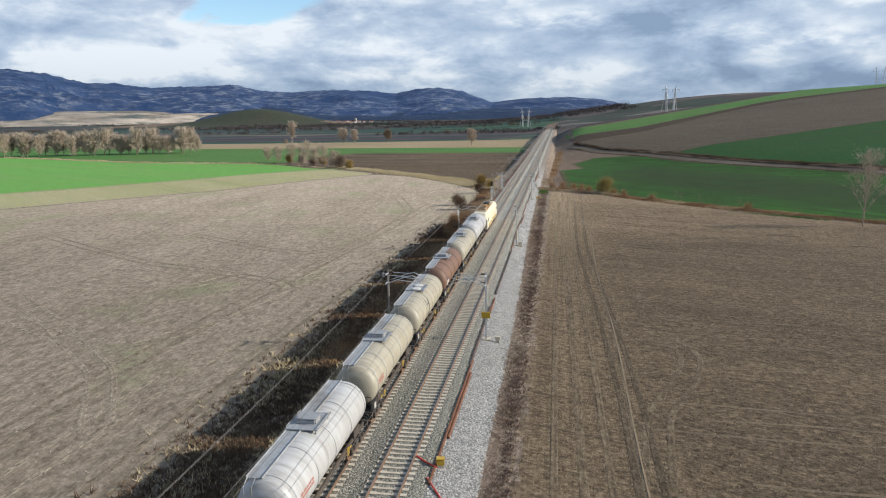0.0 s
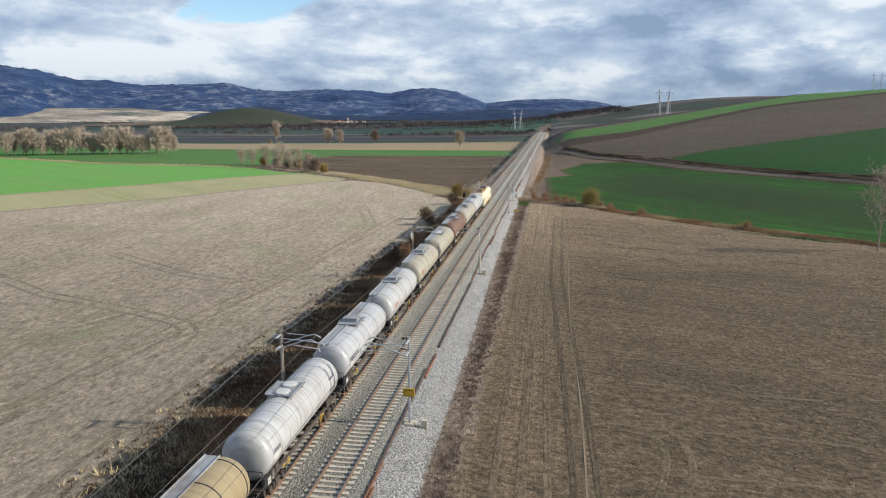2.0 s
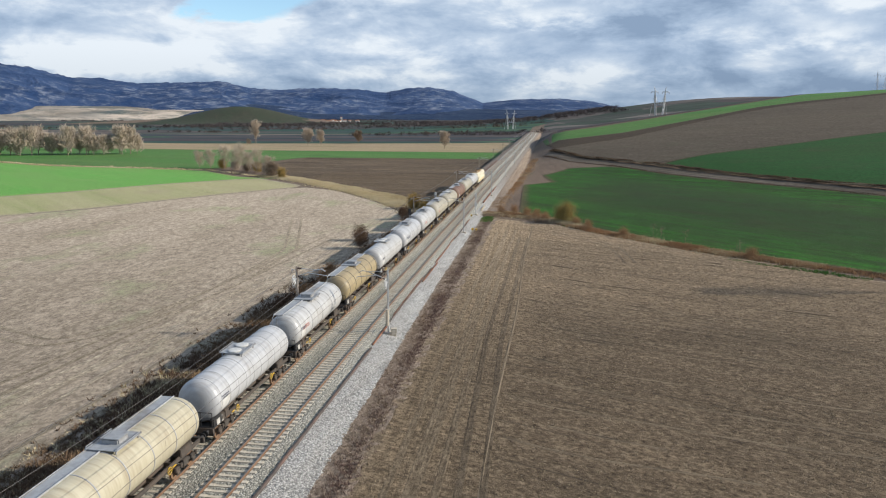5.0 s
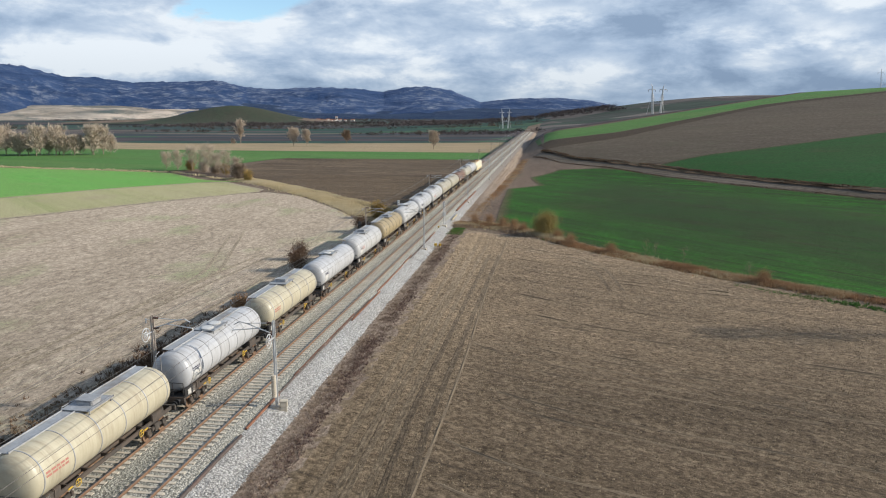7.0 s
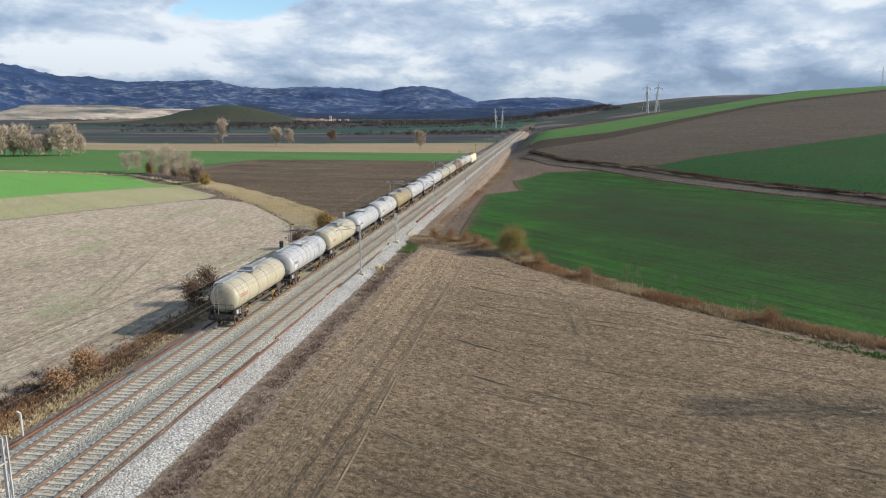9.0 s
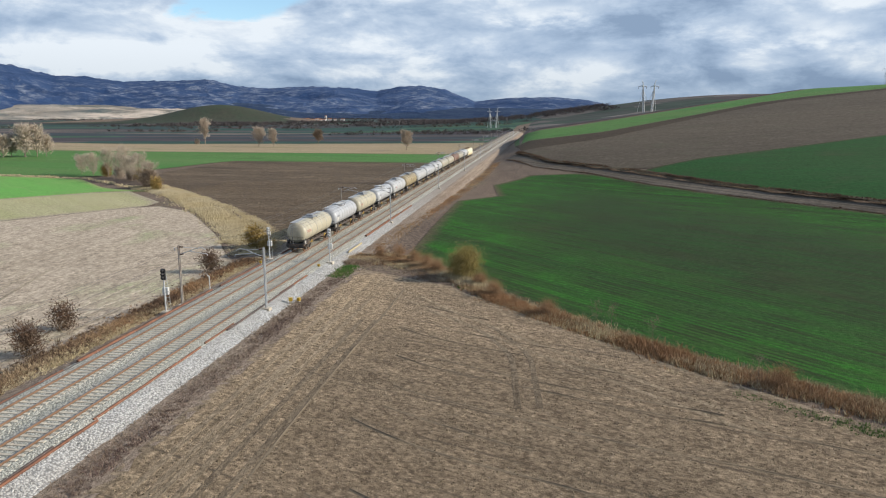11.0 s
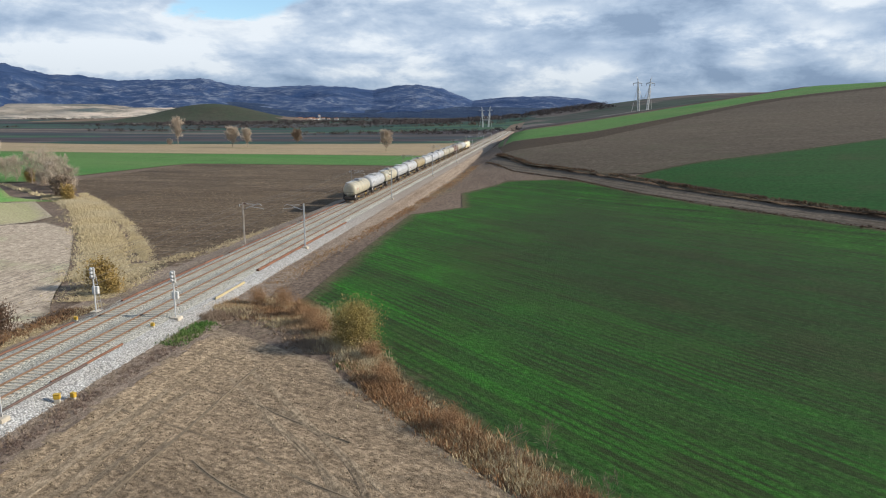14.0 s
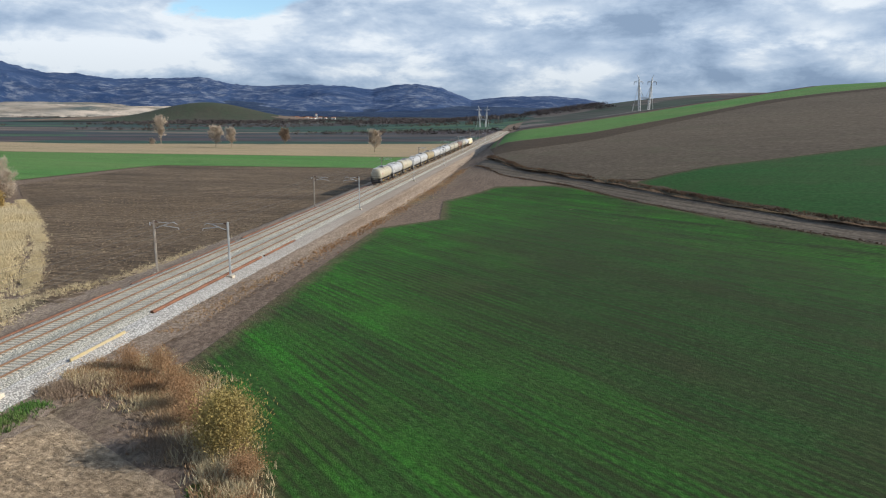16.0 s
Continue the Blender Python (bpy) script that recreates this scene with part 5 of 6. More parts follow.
def strip_spots(line, width, count, seed, zoff=0.0, jitter=0.5):
    rng = np.random.default_rng(seed)
    p = resample(line, 200)
    i = rng.integers(0, 199, count)
    f = rng.uniform(0, 1, count)[:, None]
    q = p[i] * (1 - f) + p[i + 1] * f
    d = p[i + 1] - p[i]
    d = d / np.hypot(d[:, 0], d[:, 1])[:, None]
    side = rng.normal(0, width * 0.42, count)[:, None]
    q = q + np.c_[-d[:, 1], d[:, 0]] * side
    size = np.array([0.55 + 0.9 * max(0, noise.noise((a_ * 0.12, b_ * 0.12, seed)) + 0.35) for a_, b_ in q])
    return np.c_[q, land(q[:, 0], q[:, 1]) + zoff, size]


MIDDITCH = [(8.5, 207.5), (14.5, 205), (21.8, 198.9), (30.2, 185.5), (47.1, 168.1), (60.4, 158.9), (113.4, 112.4), (223, 12)]
blades("dry_grass", strip_spots(MIDDITCH[:6], 1.9, 8000, 3, -0.15), 0.68, 0.026, SCRUB, "russet dry grass and weeds along the ditch", "grass", lean=0.5, per=9, seed=3)
blades("dry_grass", strip_spots(MIDDITCH[:6], 2.1, 3600, 4, -0.15), 0.62, 0.024, REED, "pale straw tufts along the ditch", "grass", per=8, seed=4)
blades("dry_grass", strip_spots([(6.8, 206), (9, 209.5), (12, 210), (17, 203.5)], 3.2, 3000, 21, -0.2), 0.5, 0.028, SCRUB, "tangled russet weeds round the culvert mouth", "grass", lean=0.55, per=9, seed=21)
blades("dry_grass", strip_spots([(6.8, 206), (9, 209.5), (12, 210), (17, 203.5)], 3.6, 3800, 22, -0.2), 0.5, 0.026, REED, "pale dead grass round the culvert mouth", "grass", per=8, seed=22)
blades("dry_grass", strip_spots([(6.4, 203), (8.6, 207), (12, 207), (17, 202), (22, 196)], 2.6, 3600, 26, -0.15), 0.45, 0.024, DULL, "greyish dead weeds at the ditch corner", "grass", lean=0.6, per=9, seed=26)
blades("green_weeds", strip_spots([(23.5, 193.5), (26, 192)], 0.9, 160, 27, -0.1), 0.35, 0.03, WEED, "green weeds in the shade of a bush", "weeds", per=10, seed=27)
blades("dry_grass", strip_spots(MIDDITCH[5:], 2.0, 3600, 5, -0.15), 0.9, 0.03, SCRUB, "russet dry hedge-grass between the fields", "grass", per=8, seed=5)
blades("dark_weeds", strip_spots(MIDDITCH, 1.6, 4200, 6, -0.2), 0.45, 0.022, SCRUB_D, "dark dead weeds in the ditch bottom", "weeds", per=10, seed=6)
blades("green_weeds", strip_spots([(7.0, 195), (7.4, 202)], 1.5, 420, 7, -0.1), 0.5, 0.03, WEED, "green weeds at the gravel edge", "weeds", per=10, seed=7)
blades("green_weeds", strip_spots([(48, 163), (64, 151)], 1.2, 420, 8, -0.1), 0.35, 0.03, WEED, "green weeds by the ditch", "weeds", per=7, seed=8)
REEDLINE = [(-88, 308), (-70, 294), (-54, 274), (-40, 255), (-27, 238), (-19, 225), (-15, 217)]
blades("reed_bed", strip_spots(REEDLINE, 3.6, 15000, 9, -0.1), 0.7, 0.03, REED, "thick pale yellow reeds along the stream", "reeds", 0.3, per=8, seed=9)
blades("reed_bed", strip_spots([(-15, 229), (-22, 239.5), (-38, 261.5), (-60, 288.5), (-86, 317)], 1.3, 3800, 28, -0.1), 0.5, 0.02, REED, "pale reeds bordering the ploughed field", "reeds", 0.35, per=8, seed=28)
blades("reed_bed", strip_spots([(-14, 224), (-10, 236), (-8, 260), (-7.5, 300), (-7.5, 420)], 2.2, 5200, 10, -0.1), 0.4, 0.018, REED, "pale dry grass beside the ploughed field", "grass", 0.3, per=8, seed=10)
blades("reed_bed", strip_spots([(-16, 226), (-12, 216), (-9, 208)], 4.5, 4200, 23, 0.0), 0.32, 0.025, REED, "low trampled pale grass by the stream", "grass", 0.7, per=6, seed=23)
blades("dry_grass", strip_spots([(-79, 299), (-125, 335), (-210, 349), (-328, 400), (-700, 545)], 1.4, 2600, 11), 0.7, 0.14, REED, "line of pale grass between wheat fields", "grass", per=4, seed=11)
blades("left_scrub", strip_spots([(-7.8, 10), (-7.6, 120), (-7.2, 204)], 2.6, 12000, 12, 0.1), 0.42, 0.028, SCRUB_D, "low dark brown scrub along the railway", "scrub", 0.6, per=7, seed=12)
blades("left_scrub", strip_spots([(-8.2, 60), (-8.0, 140), (-7.6, 204)], 2.2, 6500, 13, 0.1), 0.42, 0.026, SCRUB, "rusty-brown dry grass along the railway", "scrub", 0.6, per=7, seed=13)
blades("left_scrub", strip_spots([(-6.4, 30), (-6.2, 90), (-6.0, 206)], 1.6, 6500, 14, 0.25), 0.3, 0.022, REED, "pale dry grass along the ballast", "scrub", 0.6, per=6, seed=14)
blades("left_scrub", strip_spots([(-10.2, 0), (-10.2, 70), (-9.6, 100), (-8.6, 140)], 4.0, 11000, 24, 0.0), 0.5, 0.032, SCRUB_D, "dense dark winter scrub below the embankment", "scrub", 0.6, per=7, seed=24)
blades("left_scrub", strip_spots([(-10.6, 0), (-10.4, 70), (-9.8, 105)], 4.0, 2600, 25, 0.0), 0.45, 0.03, REED, "pale tufts among dark scrub", "scrub", 0.6, per=6, seed=25)
blades("right_scrub", strip_spots([(8.3, 20), (8.1, 100), (7.6, 150), (7.4, 200)], 1.1, 5200, 15, 0.02), 0.3, 0.014, PURPLE, "low dead weeds along the gravel shoulder", "scrub", 0.6, per=8, seed=15)
blades("right_scrub", strip_spots([(7.9, 20), (7.5, 100), (6.9, 150), (6.7, 200)], 1.3, 4200, 16, 0.02), 0.24, 0.018, DULL, "pale dead grass along the gravel shoulder", "scrub", 0.6, per=6, seed=16)
blades("right_scrub", strip_spots([(7.5, 218), (8.5, 260), (10, 330), (12, 420)], 2.4, 3600, 17, 0.0), 0.3, 0.03, SCRUB, "sparse brown grass on the embankment", "scrub", 0.6, per=5, seed=17)
blades("bank_grass", strip_spots([(x + 1, y + 1) for x, y in ROAD1], 1.3, 5200, 18, 0.55), 0.5, 0.06, SCRUB_D, "dark rough grass on the road bank", "grass", 0.5, per=6, seed=18)
blades("road_grass", strip_spots(ROAD0, 0.8, 3000, 19, 0.0), 0.32, 0.05, SCRUB_D, "rough grass edging the dirt road", "grass", 0.5, per=6, seed=19)


def crown(rng, centre, radii, n, size, squash=0.0):
    """Small two-sided leaves or twig sprays spread through an uneven volume."""
    c = np.array(centre)
    d = rng.normal(0, 1, (n, 3))
    d /= np.linalg.norm(d, axis=1)[:, None]
    lump = np.array([0.72 + 0.55 * noise.noise(tuple(v * 1.9 + c * 0.37)) for v in d])
    p = c + d * (rng.uniform(0.12, 1, n) ** 0.45 * lump)[:, None] * np.array(radii)
    a_ = rng.normal(0, 1, (n, 3))
    a_ /= np.linalg.norm(a_, axis=1)[:, None]
    b_ = np.cross(a_, d + 0.01)
    b_ /= np.linalg.norm(b_, axis=1)[:, None]
    s = size * rng.uniform(0.5, 1.5, n)[:, None]
    return np.stack([p - a_ * s, p + b_ * s * 0.35, p + a_ * s, p - b_ * s * 0.35], 1).reshape(-1, 3)


def slivers(rng, p, d, ln, w):
    """Thin four-cornered twigs or leaves at points p along directions d."""
    n = len(p)
    d = d / np.linalg.norm(d, axis=1)[:, None]
    s = np.cross(d, rng.normal(0, 1, (n, 3)))
    s = s / np.linalg.norm(s, axis=1)[:, None] * w[:, None]
    l = d * ln[:, None]
    return np.stack([p - s * 0.5, p + l * 0.5 - s, p + l, p + l * 0.5 + s], 1).reshape(-1, 3)


def tree(name, x, y, h, spread, label, leaf, bark=BARK, n=900, size=0.5, limbs=16, seed=0, width=0.1, r0=None, category="tree", low=0.16, fuzz=0.35):
    """Tapered stem, rising forked limbs, and a crown of many fine sprays along them."""
    rng = np.random.default_rng(seed + 100)
    t = thing(name, label, category, (x, y, float(land(x, y))))
    bm = bmesh.new()
    r = r0 or 0.016 * h
    bend = rng.normal(0, 0.03 * h, 2)
    stem = [Vector((bend[0] * f * f, bend[1] * f * f, -0.3 + (0.92 * h + 0.3) * f)) for f in np.linspace(0, 1, 6)]
    tube(bm, stem, [r * (1 - 0.88 * f) for f in np.linspace(0, 1, 6)], 6, False)
    segs = [(stem[3], stem[5])]
    for k in range(limbs):
        u = low + (0.92 - low) * (k + rng.uniform(0, 1)) / limbs
        c = np.interp(u, np.linspace(0, 1, 6), [v.x for v in stem]), np.interp(u, np.linspace(0, 1, 6), [v.y for v in stem])
        p = Vector((c[0], c[1], u * 0.92 * h))
        a0 = k * 2.4 + rng.uniform(-0.5, 0.5)
        d = Vector((math.cos(a0) * spread, math.sin(a0) * spread, 1.0 - 0.45 * spread)).normalized()
        ln = h * 0.46 * math.sin(math.pi * (0.22 + 0.74 * u)) * rng.uniform(0.7, 1.2)
        q = p + d * ln * 0.5
        e_ = q + (d + Vector((0, 0, 0.35)) + Vector(rng.normal(0, 0.15, 3))).normalized() * ln * 0.55
        tube(bm, [p, q, e_], [r * 0.42 * (1 - 0.6 * u), r * 0.26 * (1 - 0.6 * u), r * 0.08], 5, False)
        segs += [(p, q), (q, e_)]
        for m_ in range(3):
            b0 = p.lerp(e_, rng.uniform(0.3, 0.85))
            b1 = b0 + (d * 0.8 + Vector(rng.normal(0, 0.55, 3))).normalized() * ln * rng.uniform(0.25, 0.5)
            tube(bm, [b0, b1], [r * 0.14, r * 0.04], 4, False)
            segs.append((b0, b1))
    part("trunk", bm, bark, t)
    idx = rng.integers(0, len(segs), n)
    f = rng.uniform(0.15, 1.05, n)[:, None]
    A, B = np.array([s_[0][:] for s_ in segs]), np.array([s_[1][:] for s_ in segs])
    p = A[idx] * (1 - f) + B[idx] * f + rng.normal(0, fuzz if fuzz > 0.35 else size * 0.35, (n, 3))
    d = (B - A)[idx]
    d = d / np.linalg.norm(d, axis=1)[:, None] + rng.normal(0, 0.6, (n, 3)) + np.array((0, 0, 0.35))
    V = slivers(rng, p, d, size * rng.uniform(0.6, 1.6, n), size * width * rng.uniform(0.6, 1.4, n))
    V[:, 2] = np.maximum(V[:, 2], 0.02)
    part("crown", mesh_of("crown", V, [(4 * k, 4 * k + 1, 4 * k + 2, 4 * k + 3) for k in range(len(V) // 4)], leaf), None, t)
    return t


def bush(x, y, h, label, leaf, n, size, seed, width=0.35, spread=0.9):
    return tree("bush", x, y, h, spread, label, leaf, TWIG_D, n, size, 16, seed, width, 0.02 * h, "bush", 0.02, 0.36 + 0.05 * h)


bush(24.0, 196.6, 3.9, "large golden-brown bush on the ditch bank", TWIG_O, 11000, 0.15, 1, 0.2, 0.85)
bush(22.6, 197.6, 2.7, "lower golden-brown bush in the ditch", TWIG_O, 5500, 0.15, 2, 0.2, 0.85)
bush(19.5, 200.4, 1.2, "low brown bramble in the ditch", SCRUB, 5000, 0.1, 3, 0.18)
bush(25.8, 194.4, 1.1, "low brown bramble beside a large bush", SCRUB, 5000, 0.1, 4, 0.18)
bush(9.5, 209.5, 1.3, "tangled russet bramble along the ditch", SCRUB, 5200, 0.1, 120, 0.16)
bush(12.5, 209, 1.5, "tangled russet bramble along the ditch", SCRUB, 5200, 0.1, 121, 0.16)
bush(15.5, 205.5, 1.4, "tangled russet bramble along the ditch", SCRUB, 5200, 0.1, 122, 0.16)
bush(17.6, 203, 1.5, "tangled russet bramble along the ditch", SCRUB, 5200, 0.1, 123, 0.16)
bush(28, 189.5, 1.2, "tangled russet bramble along the ditch", SCRUB, 5200, 0.1, 124, 0.16)
bush(34, 182, 1.1, "tangled russet bramble along the ditch", SCRUB, 5200, 0.1, 125, 0.16)
bush(52, 164.5, 1.2, "tangled russet bramble along the ditch", SCRUB, 5200, 0.1, 126, 0.16)
for x, y, h, sd in ((38.6, 176.2, 3.4, 5), (43.2, 171.6, 3.0, 6), (50.0, 164.0, 2.6, 7), (40.3, 179.0, 2.2, 8)):
    tree("sapling", x, y, h, 0.45, "bare grey sapling on the ditch bank", TWIG_D, TWIG_D, 150, 0.3, 9, sd, 0.03, 0.022, "sapling")
tree("bare_tree", 67.5, 144.5, 14, 0.5, "tall bare pale-twigged tree on the field edge", TWIG, BARK, 1700, 0.7, 20, 9, 0.035, 0.16)
bush(-10.6, 162.5, 2.6, "bare russet bush beside the railway", SCRUB_D, 2600, 0.28, 10, 0.12)
bush(-9.0, 141, 1.5, "low orange-brown bramble beside the railway", SCRUB, 2400, 0.16, 11)
bush(-8.6, 137, 1.3, "low orange-brown bramble beside the railway", SCRUB, 2000, 0.16, 12)
bush(-8.4, 129, 1.4, "low orange-brown bramble on the verge", SCRUB, 2200, 0.16, 13)
bush(-9.2, 124, 1.2, "low brown bramble beside the railway", SCRUB_D, 1800, 0.16, 14)
bush(-12.6, 170.0, 2.2, "bare brown bush at the field edge", SCRUB_D, 2000, 0.26, 15, 0.14)
bush(-10.2, 196, 2.4, "tangled brown bush by the stream", SCRUB_D, 2400, 0.26, 16, 0.16)
bush(-11.5, 213.5, 2.8, "golden willow bush among reeds", TWIG_G, 3600, 0.3, 17, 0.2)
bush(-8.6, 211, 1.8, "golden-brown bush by the culvert", TWIG_G, 2000, 0.24, 18, 0.2)
bush(-84, 306, 5.0, "grey-brown thorn bush at the hedge end", TWIG_D, 2600, 0.6, 19, 0.15)
bush(-78, 300, 3.2, "golden bush at the hedge end", TWIG_G, 1600, 0.4, 20, 0.25)
for k, (x, y, h) in enumerate(((-91, 319, 10), (-97, 325, 13), (-103, 330, 12), (-109, 334, 13.5), (-115, 339, 14), (-121, 342, 12.5), (-128, 346, 12), (-135, 350, 10))):
    tree("bare_tree", x + 1.5 * math.sin(k * 5.1), y, h * (0.70 + 0.1 * math.sin(k * 2.7)), 0.66, "pale bare poplar in the hedgerow", TWIG, BARK, 2600, 0.9, 18, 30 + k, 0.03, low=0.08)
for k, (x, y) in enumerate(((-92, 320), (-99, 327), (-106, 333), (-113, 337), (-122, 343))):
    bush(x, y, 3.0 + 0.8 * math.sin(k * 2.2), "pale thorn undergrowth beneath hedge trees", (TWIG, TWIG_G, TWIG_D)[k % 3], 1600, 0.6, 44 + k, 0.15)
for k in range(36):
    f = k / 35
    x, y = -345 + 112 * f + 4 * math.sin(k * 2.3), 405 + 50 * f + 8 * math.sin(k * 1.7)
    tree("bare_tree", x, y, 13 + 3 * math.sin(k * 3.1), 0.5, "pale bare poplar in a field row", TWIG, BARK, 1500, 1.9, 14, 60 + k, 0.06, low=0.06)
tree("bare_tree", -239, 652, 19, 0.26, "tall narrow pale poplar standing alone", TWIG, BARK, 2600, 1.6, 18, 90, 0.08)
bush(-246, 652, 3.5, "pale bush at a poplar's foot", TWIG, 900, 0.8, 91, 0.2)
tree("bare_tree", -177, 612, 13.5, 0.6, "round-crowned bare tree in straw field", TWIG, BARK, 2400, 1.4, 16, 92, 0.08)
tree("bare_tree", -166, 612, 12.5, 0.55, "round-crowned bare tree in straw field", TWIG, BARK, 2200, 1.4, 16, 93, 0.08)
tree("bare_tree", -150, 668, 11, 0.7, "dark bare tree with broad crown", TWIG_D, TWIG_D, 2400, 1.5, 16, 94, 0.08)
tree("bare_tree", -57.5, 568, 12.5, 0.6, "pale bare tree standing alone in straw", TWIG, TWIG_D, 2600, 1.2, 16, 95, 0.09)


def far_wood(name, label, n, xr, yr, h, seed, mat=FAR_WOOD):
    """Rows of distant winter trees along field edges."""
    rng = np.random.default_rng(seed)
    out = []
    rows = rng.uniform(yr[0], yr[1], 14)
    slope = rng.uniform(-0.12, 0.12, 14)
    for k in range(n):
        k_ = rng.integers(0, 14)
        x = rng.uniform(*xr)
        y = rows[k_] + slope[k_] * x + rng.normal(0, 6)
        if abs(x) < 14 and y < 900:
            continue
        if x > 20 and y < 1100 or math.hypot(x + 770, y - 1800) < 280 or noise.noise((x * 0.004, k_ * 7.3, seed)) < 0.0:
            continue
        hh = h * rng.uniform(0.5, 1.2)
        out.append(crown(rng, (x, y, float(land(x, y)) + hh * 0.4), (hh * 0.9, hh * 0.4, hh * 0.45), 18, hh * 0.16))
    V = np.concatenate(out)
    tagged(new(name, mesh_of(name, V, [(4 * k, 4 * k + 1, 4 * k + 2, 4 * k + 3) for k in range(len(V) // 4)], mat)), label, "woods", kind="stuff")


far_wood("far_woods", "distant rows of bare trees across the valley", 9000, (-1900, 260), (800, 2700), 6.5, 31)
far_wood("far_woods", "distant grey-brown riverside trees", 5200, (-700, 140), (1250, 2000), 9, 33, plain("far_grey_wood", (0.10, 0.085, 0.08), (0.07, 0.06, 0.06), 0.05, 0.95, 0, 0))



# ---- valley, mountains, village ----
def valley_mat(name, stops, cell, angle, haze):
    """Patchwork of small far fields."""
    m, nt, b = shader(name, 0.95)
    tc = nt.nodes.new("ShaderNodeTexCoord").outputs["Object"]
    vo = nt.nodes.new("ShaderNodeTexVoronoi")
    vo.inputs["Scale"].default_value = 1.0
    nt.links.new(mapped(nt, tc, (*cell, 500), angle), vo.inputs["Vector"])
    sp = nt.nodes.new("ShaderNodeSeparateColor")
    nt.links.new(vo.outputs["Color"], sp.inputs[0])
    r = nt.nodes.new("ShaderNodeValToRGB")
    r.color_ramp.interpolation = "CONSTANT"
    els = r.color_ramp.elements
    while len(els) < len(stops):
        els.new(0.5)
    for k, (e_, c) in enumerate(zip(els, stops)):
        e_.position, e_.color = k / len(stops), (*c, 1)
    nt.links.new(sp.outputs[0], r.inputs[0])
    n = noise_tex(nt, mapped(nt, tc, (60, 25, 60)), 1.0, 7, 0.7)
    col = mixed(nt, 0.7, r.outputs[0], mixed(nt, span(nt, n, 0.3, 0.7), (0.4, 0.4, 0.4), (1.5, 1.5, 1.5)), "MULTIPLY")
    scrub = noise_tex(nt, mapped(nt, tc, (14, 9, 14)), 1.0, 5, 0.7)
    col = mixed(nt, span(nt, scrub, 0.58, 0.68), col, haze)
    nt.links.new(col, b.inputs["Base Color"])
    return m


# valley tones blued and dulled, distance haze put into their colour
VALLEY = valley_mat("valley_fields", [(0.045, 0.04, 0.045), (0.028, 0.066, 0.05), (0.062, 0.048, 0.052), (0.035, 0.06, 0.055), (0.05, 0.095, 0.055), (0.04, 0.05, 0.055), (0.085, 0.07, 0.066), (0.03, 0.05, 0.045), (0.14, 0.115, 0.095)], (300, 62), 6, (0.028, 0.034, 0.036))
TERRACE = valley_mat("terraced_hill", [(0.085, 0.075, 0.07), (0.055, 0.06, 0.05), (0.11, 0.092, 0.082), (0.045, 0.06, 0.045), (0.075, 0.06, 0.058), (0.15, 0.13, 0.115)], (120, 60), 28, (0.045, 0.045, 0.04))
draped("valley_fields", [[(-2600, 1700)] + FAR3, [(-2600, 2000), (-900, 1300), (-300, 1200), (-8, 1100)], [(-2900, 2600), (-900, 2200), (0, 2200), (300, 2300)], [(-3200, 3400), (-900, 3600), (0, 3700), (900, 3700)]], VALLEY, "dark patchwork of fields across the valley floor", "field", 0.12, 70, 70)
draped("valley_fields", [[(8.8, 545), (60, 565), (130, 610), (260, 700), (600, 900)], [(8.8, 900), (200, 1000), (400, 1000), (900, 1100)], [(8.8, 1500), (300, 1500), (600, 1500), (1300, 1400)], [(8.8, 2300), (300, 2300), (900, 2300), (1900, 2000)]], TERRACE, "brown terraced fields on the far hills", "field", 0.12, 70, 70)
MOUND = field_mat("mound_pasture", (0.042, 0.058, 0.034), (0.056, 0.054, 0.038), (0.036, 0.05, 0.032), 20, 6, 0.5, 60, None, 0.4, 0.3, patch=(0.065, 0.05, 0.04), rim=((0.03, 0.046, 0.042), 30.0))
draped("mound_pasture", [[(-1060, y), (-480, y)] for y in (1500, 1650, 1800, 1950, 2050)], MOUND, "olive pasture over a lone hill in the valley", "field", 1.0, 60, 50)


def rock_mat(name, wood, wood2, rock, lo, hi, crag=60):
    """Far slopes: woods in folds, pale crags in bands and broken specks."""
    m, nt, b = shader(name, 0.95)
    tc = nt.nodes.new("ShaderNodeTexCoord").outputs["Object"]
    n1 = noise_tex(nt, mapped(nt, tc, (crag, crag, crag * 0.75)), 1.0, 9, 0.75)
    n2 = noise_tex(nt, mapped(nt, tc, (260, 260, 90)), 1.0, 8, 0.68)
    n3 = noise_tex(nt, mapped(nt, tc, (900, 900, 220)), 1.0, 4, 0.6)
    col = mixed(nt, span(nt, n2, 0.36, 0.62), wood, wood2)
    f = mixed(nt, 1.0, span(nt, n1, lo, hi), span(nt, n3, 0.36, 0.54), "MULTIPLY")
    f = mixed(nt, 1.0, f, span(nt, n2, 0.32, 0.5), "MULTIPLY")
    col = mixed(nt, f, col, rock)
    nt.links.new(col, b.inputs["Base Color"])
    bumped(nt, b, mixed(nt, 0.5, n1, n2), 1.0, 40)
    return m


SKYLINE = [(-80, .05), (-60, .055), (-48, .061), (-41, .059), (-38.6, .054), (-36.2, .043), (-34.3, .043), (-31.7, .037), (-28.6, .039), (-25.9, .041), (-23.7, .033), (-21.6, .0305), (-19, .0335), (-15.5, .032),
           (-13.3, .0275), (-11.4, .034), (-9.8, .035), (-8, .030), (-5.6, .0137), (-3.1, .0185), (0.4, .0195), (3, .0155), (4.7, .009), (8, .004), (20, .012), (60, .03)]
EYE = (24.0, 80.0, 20.3)


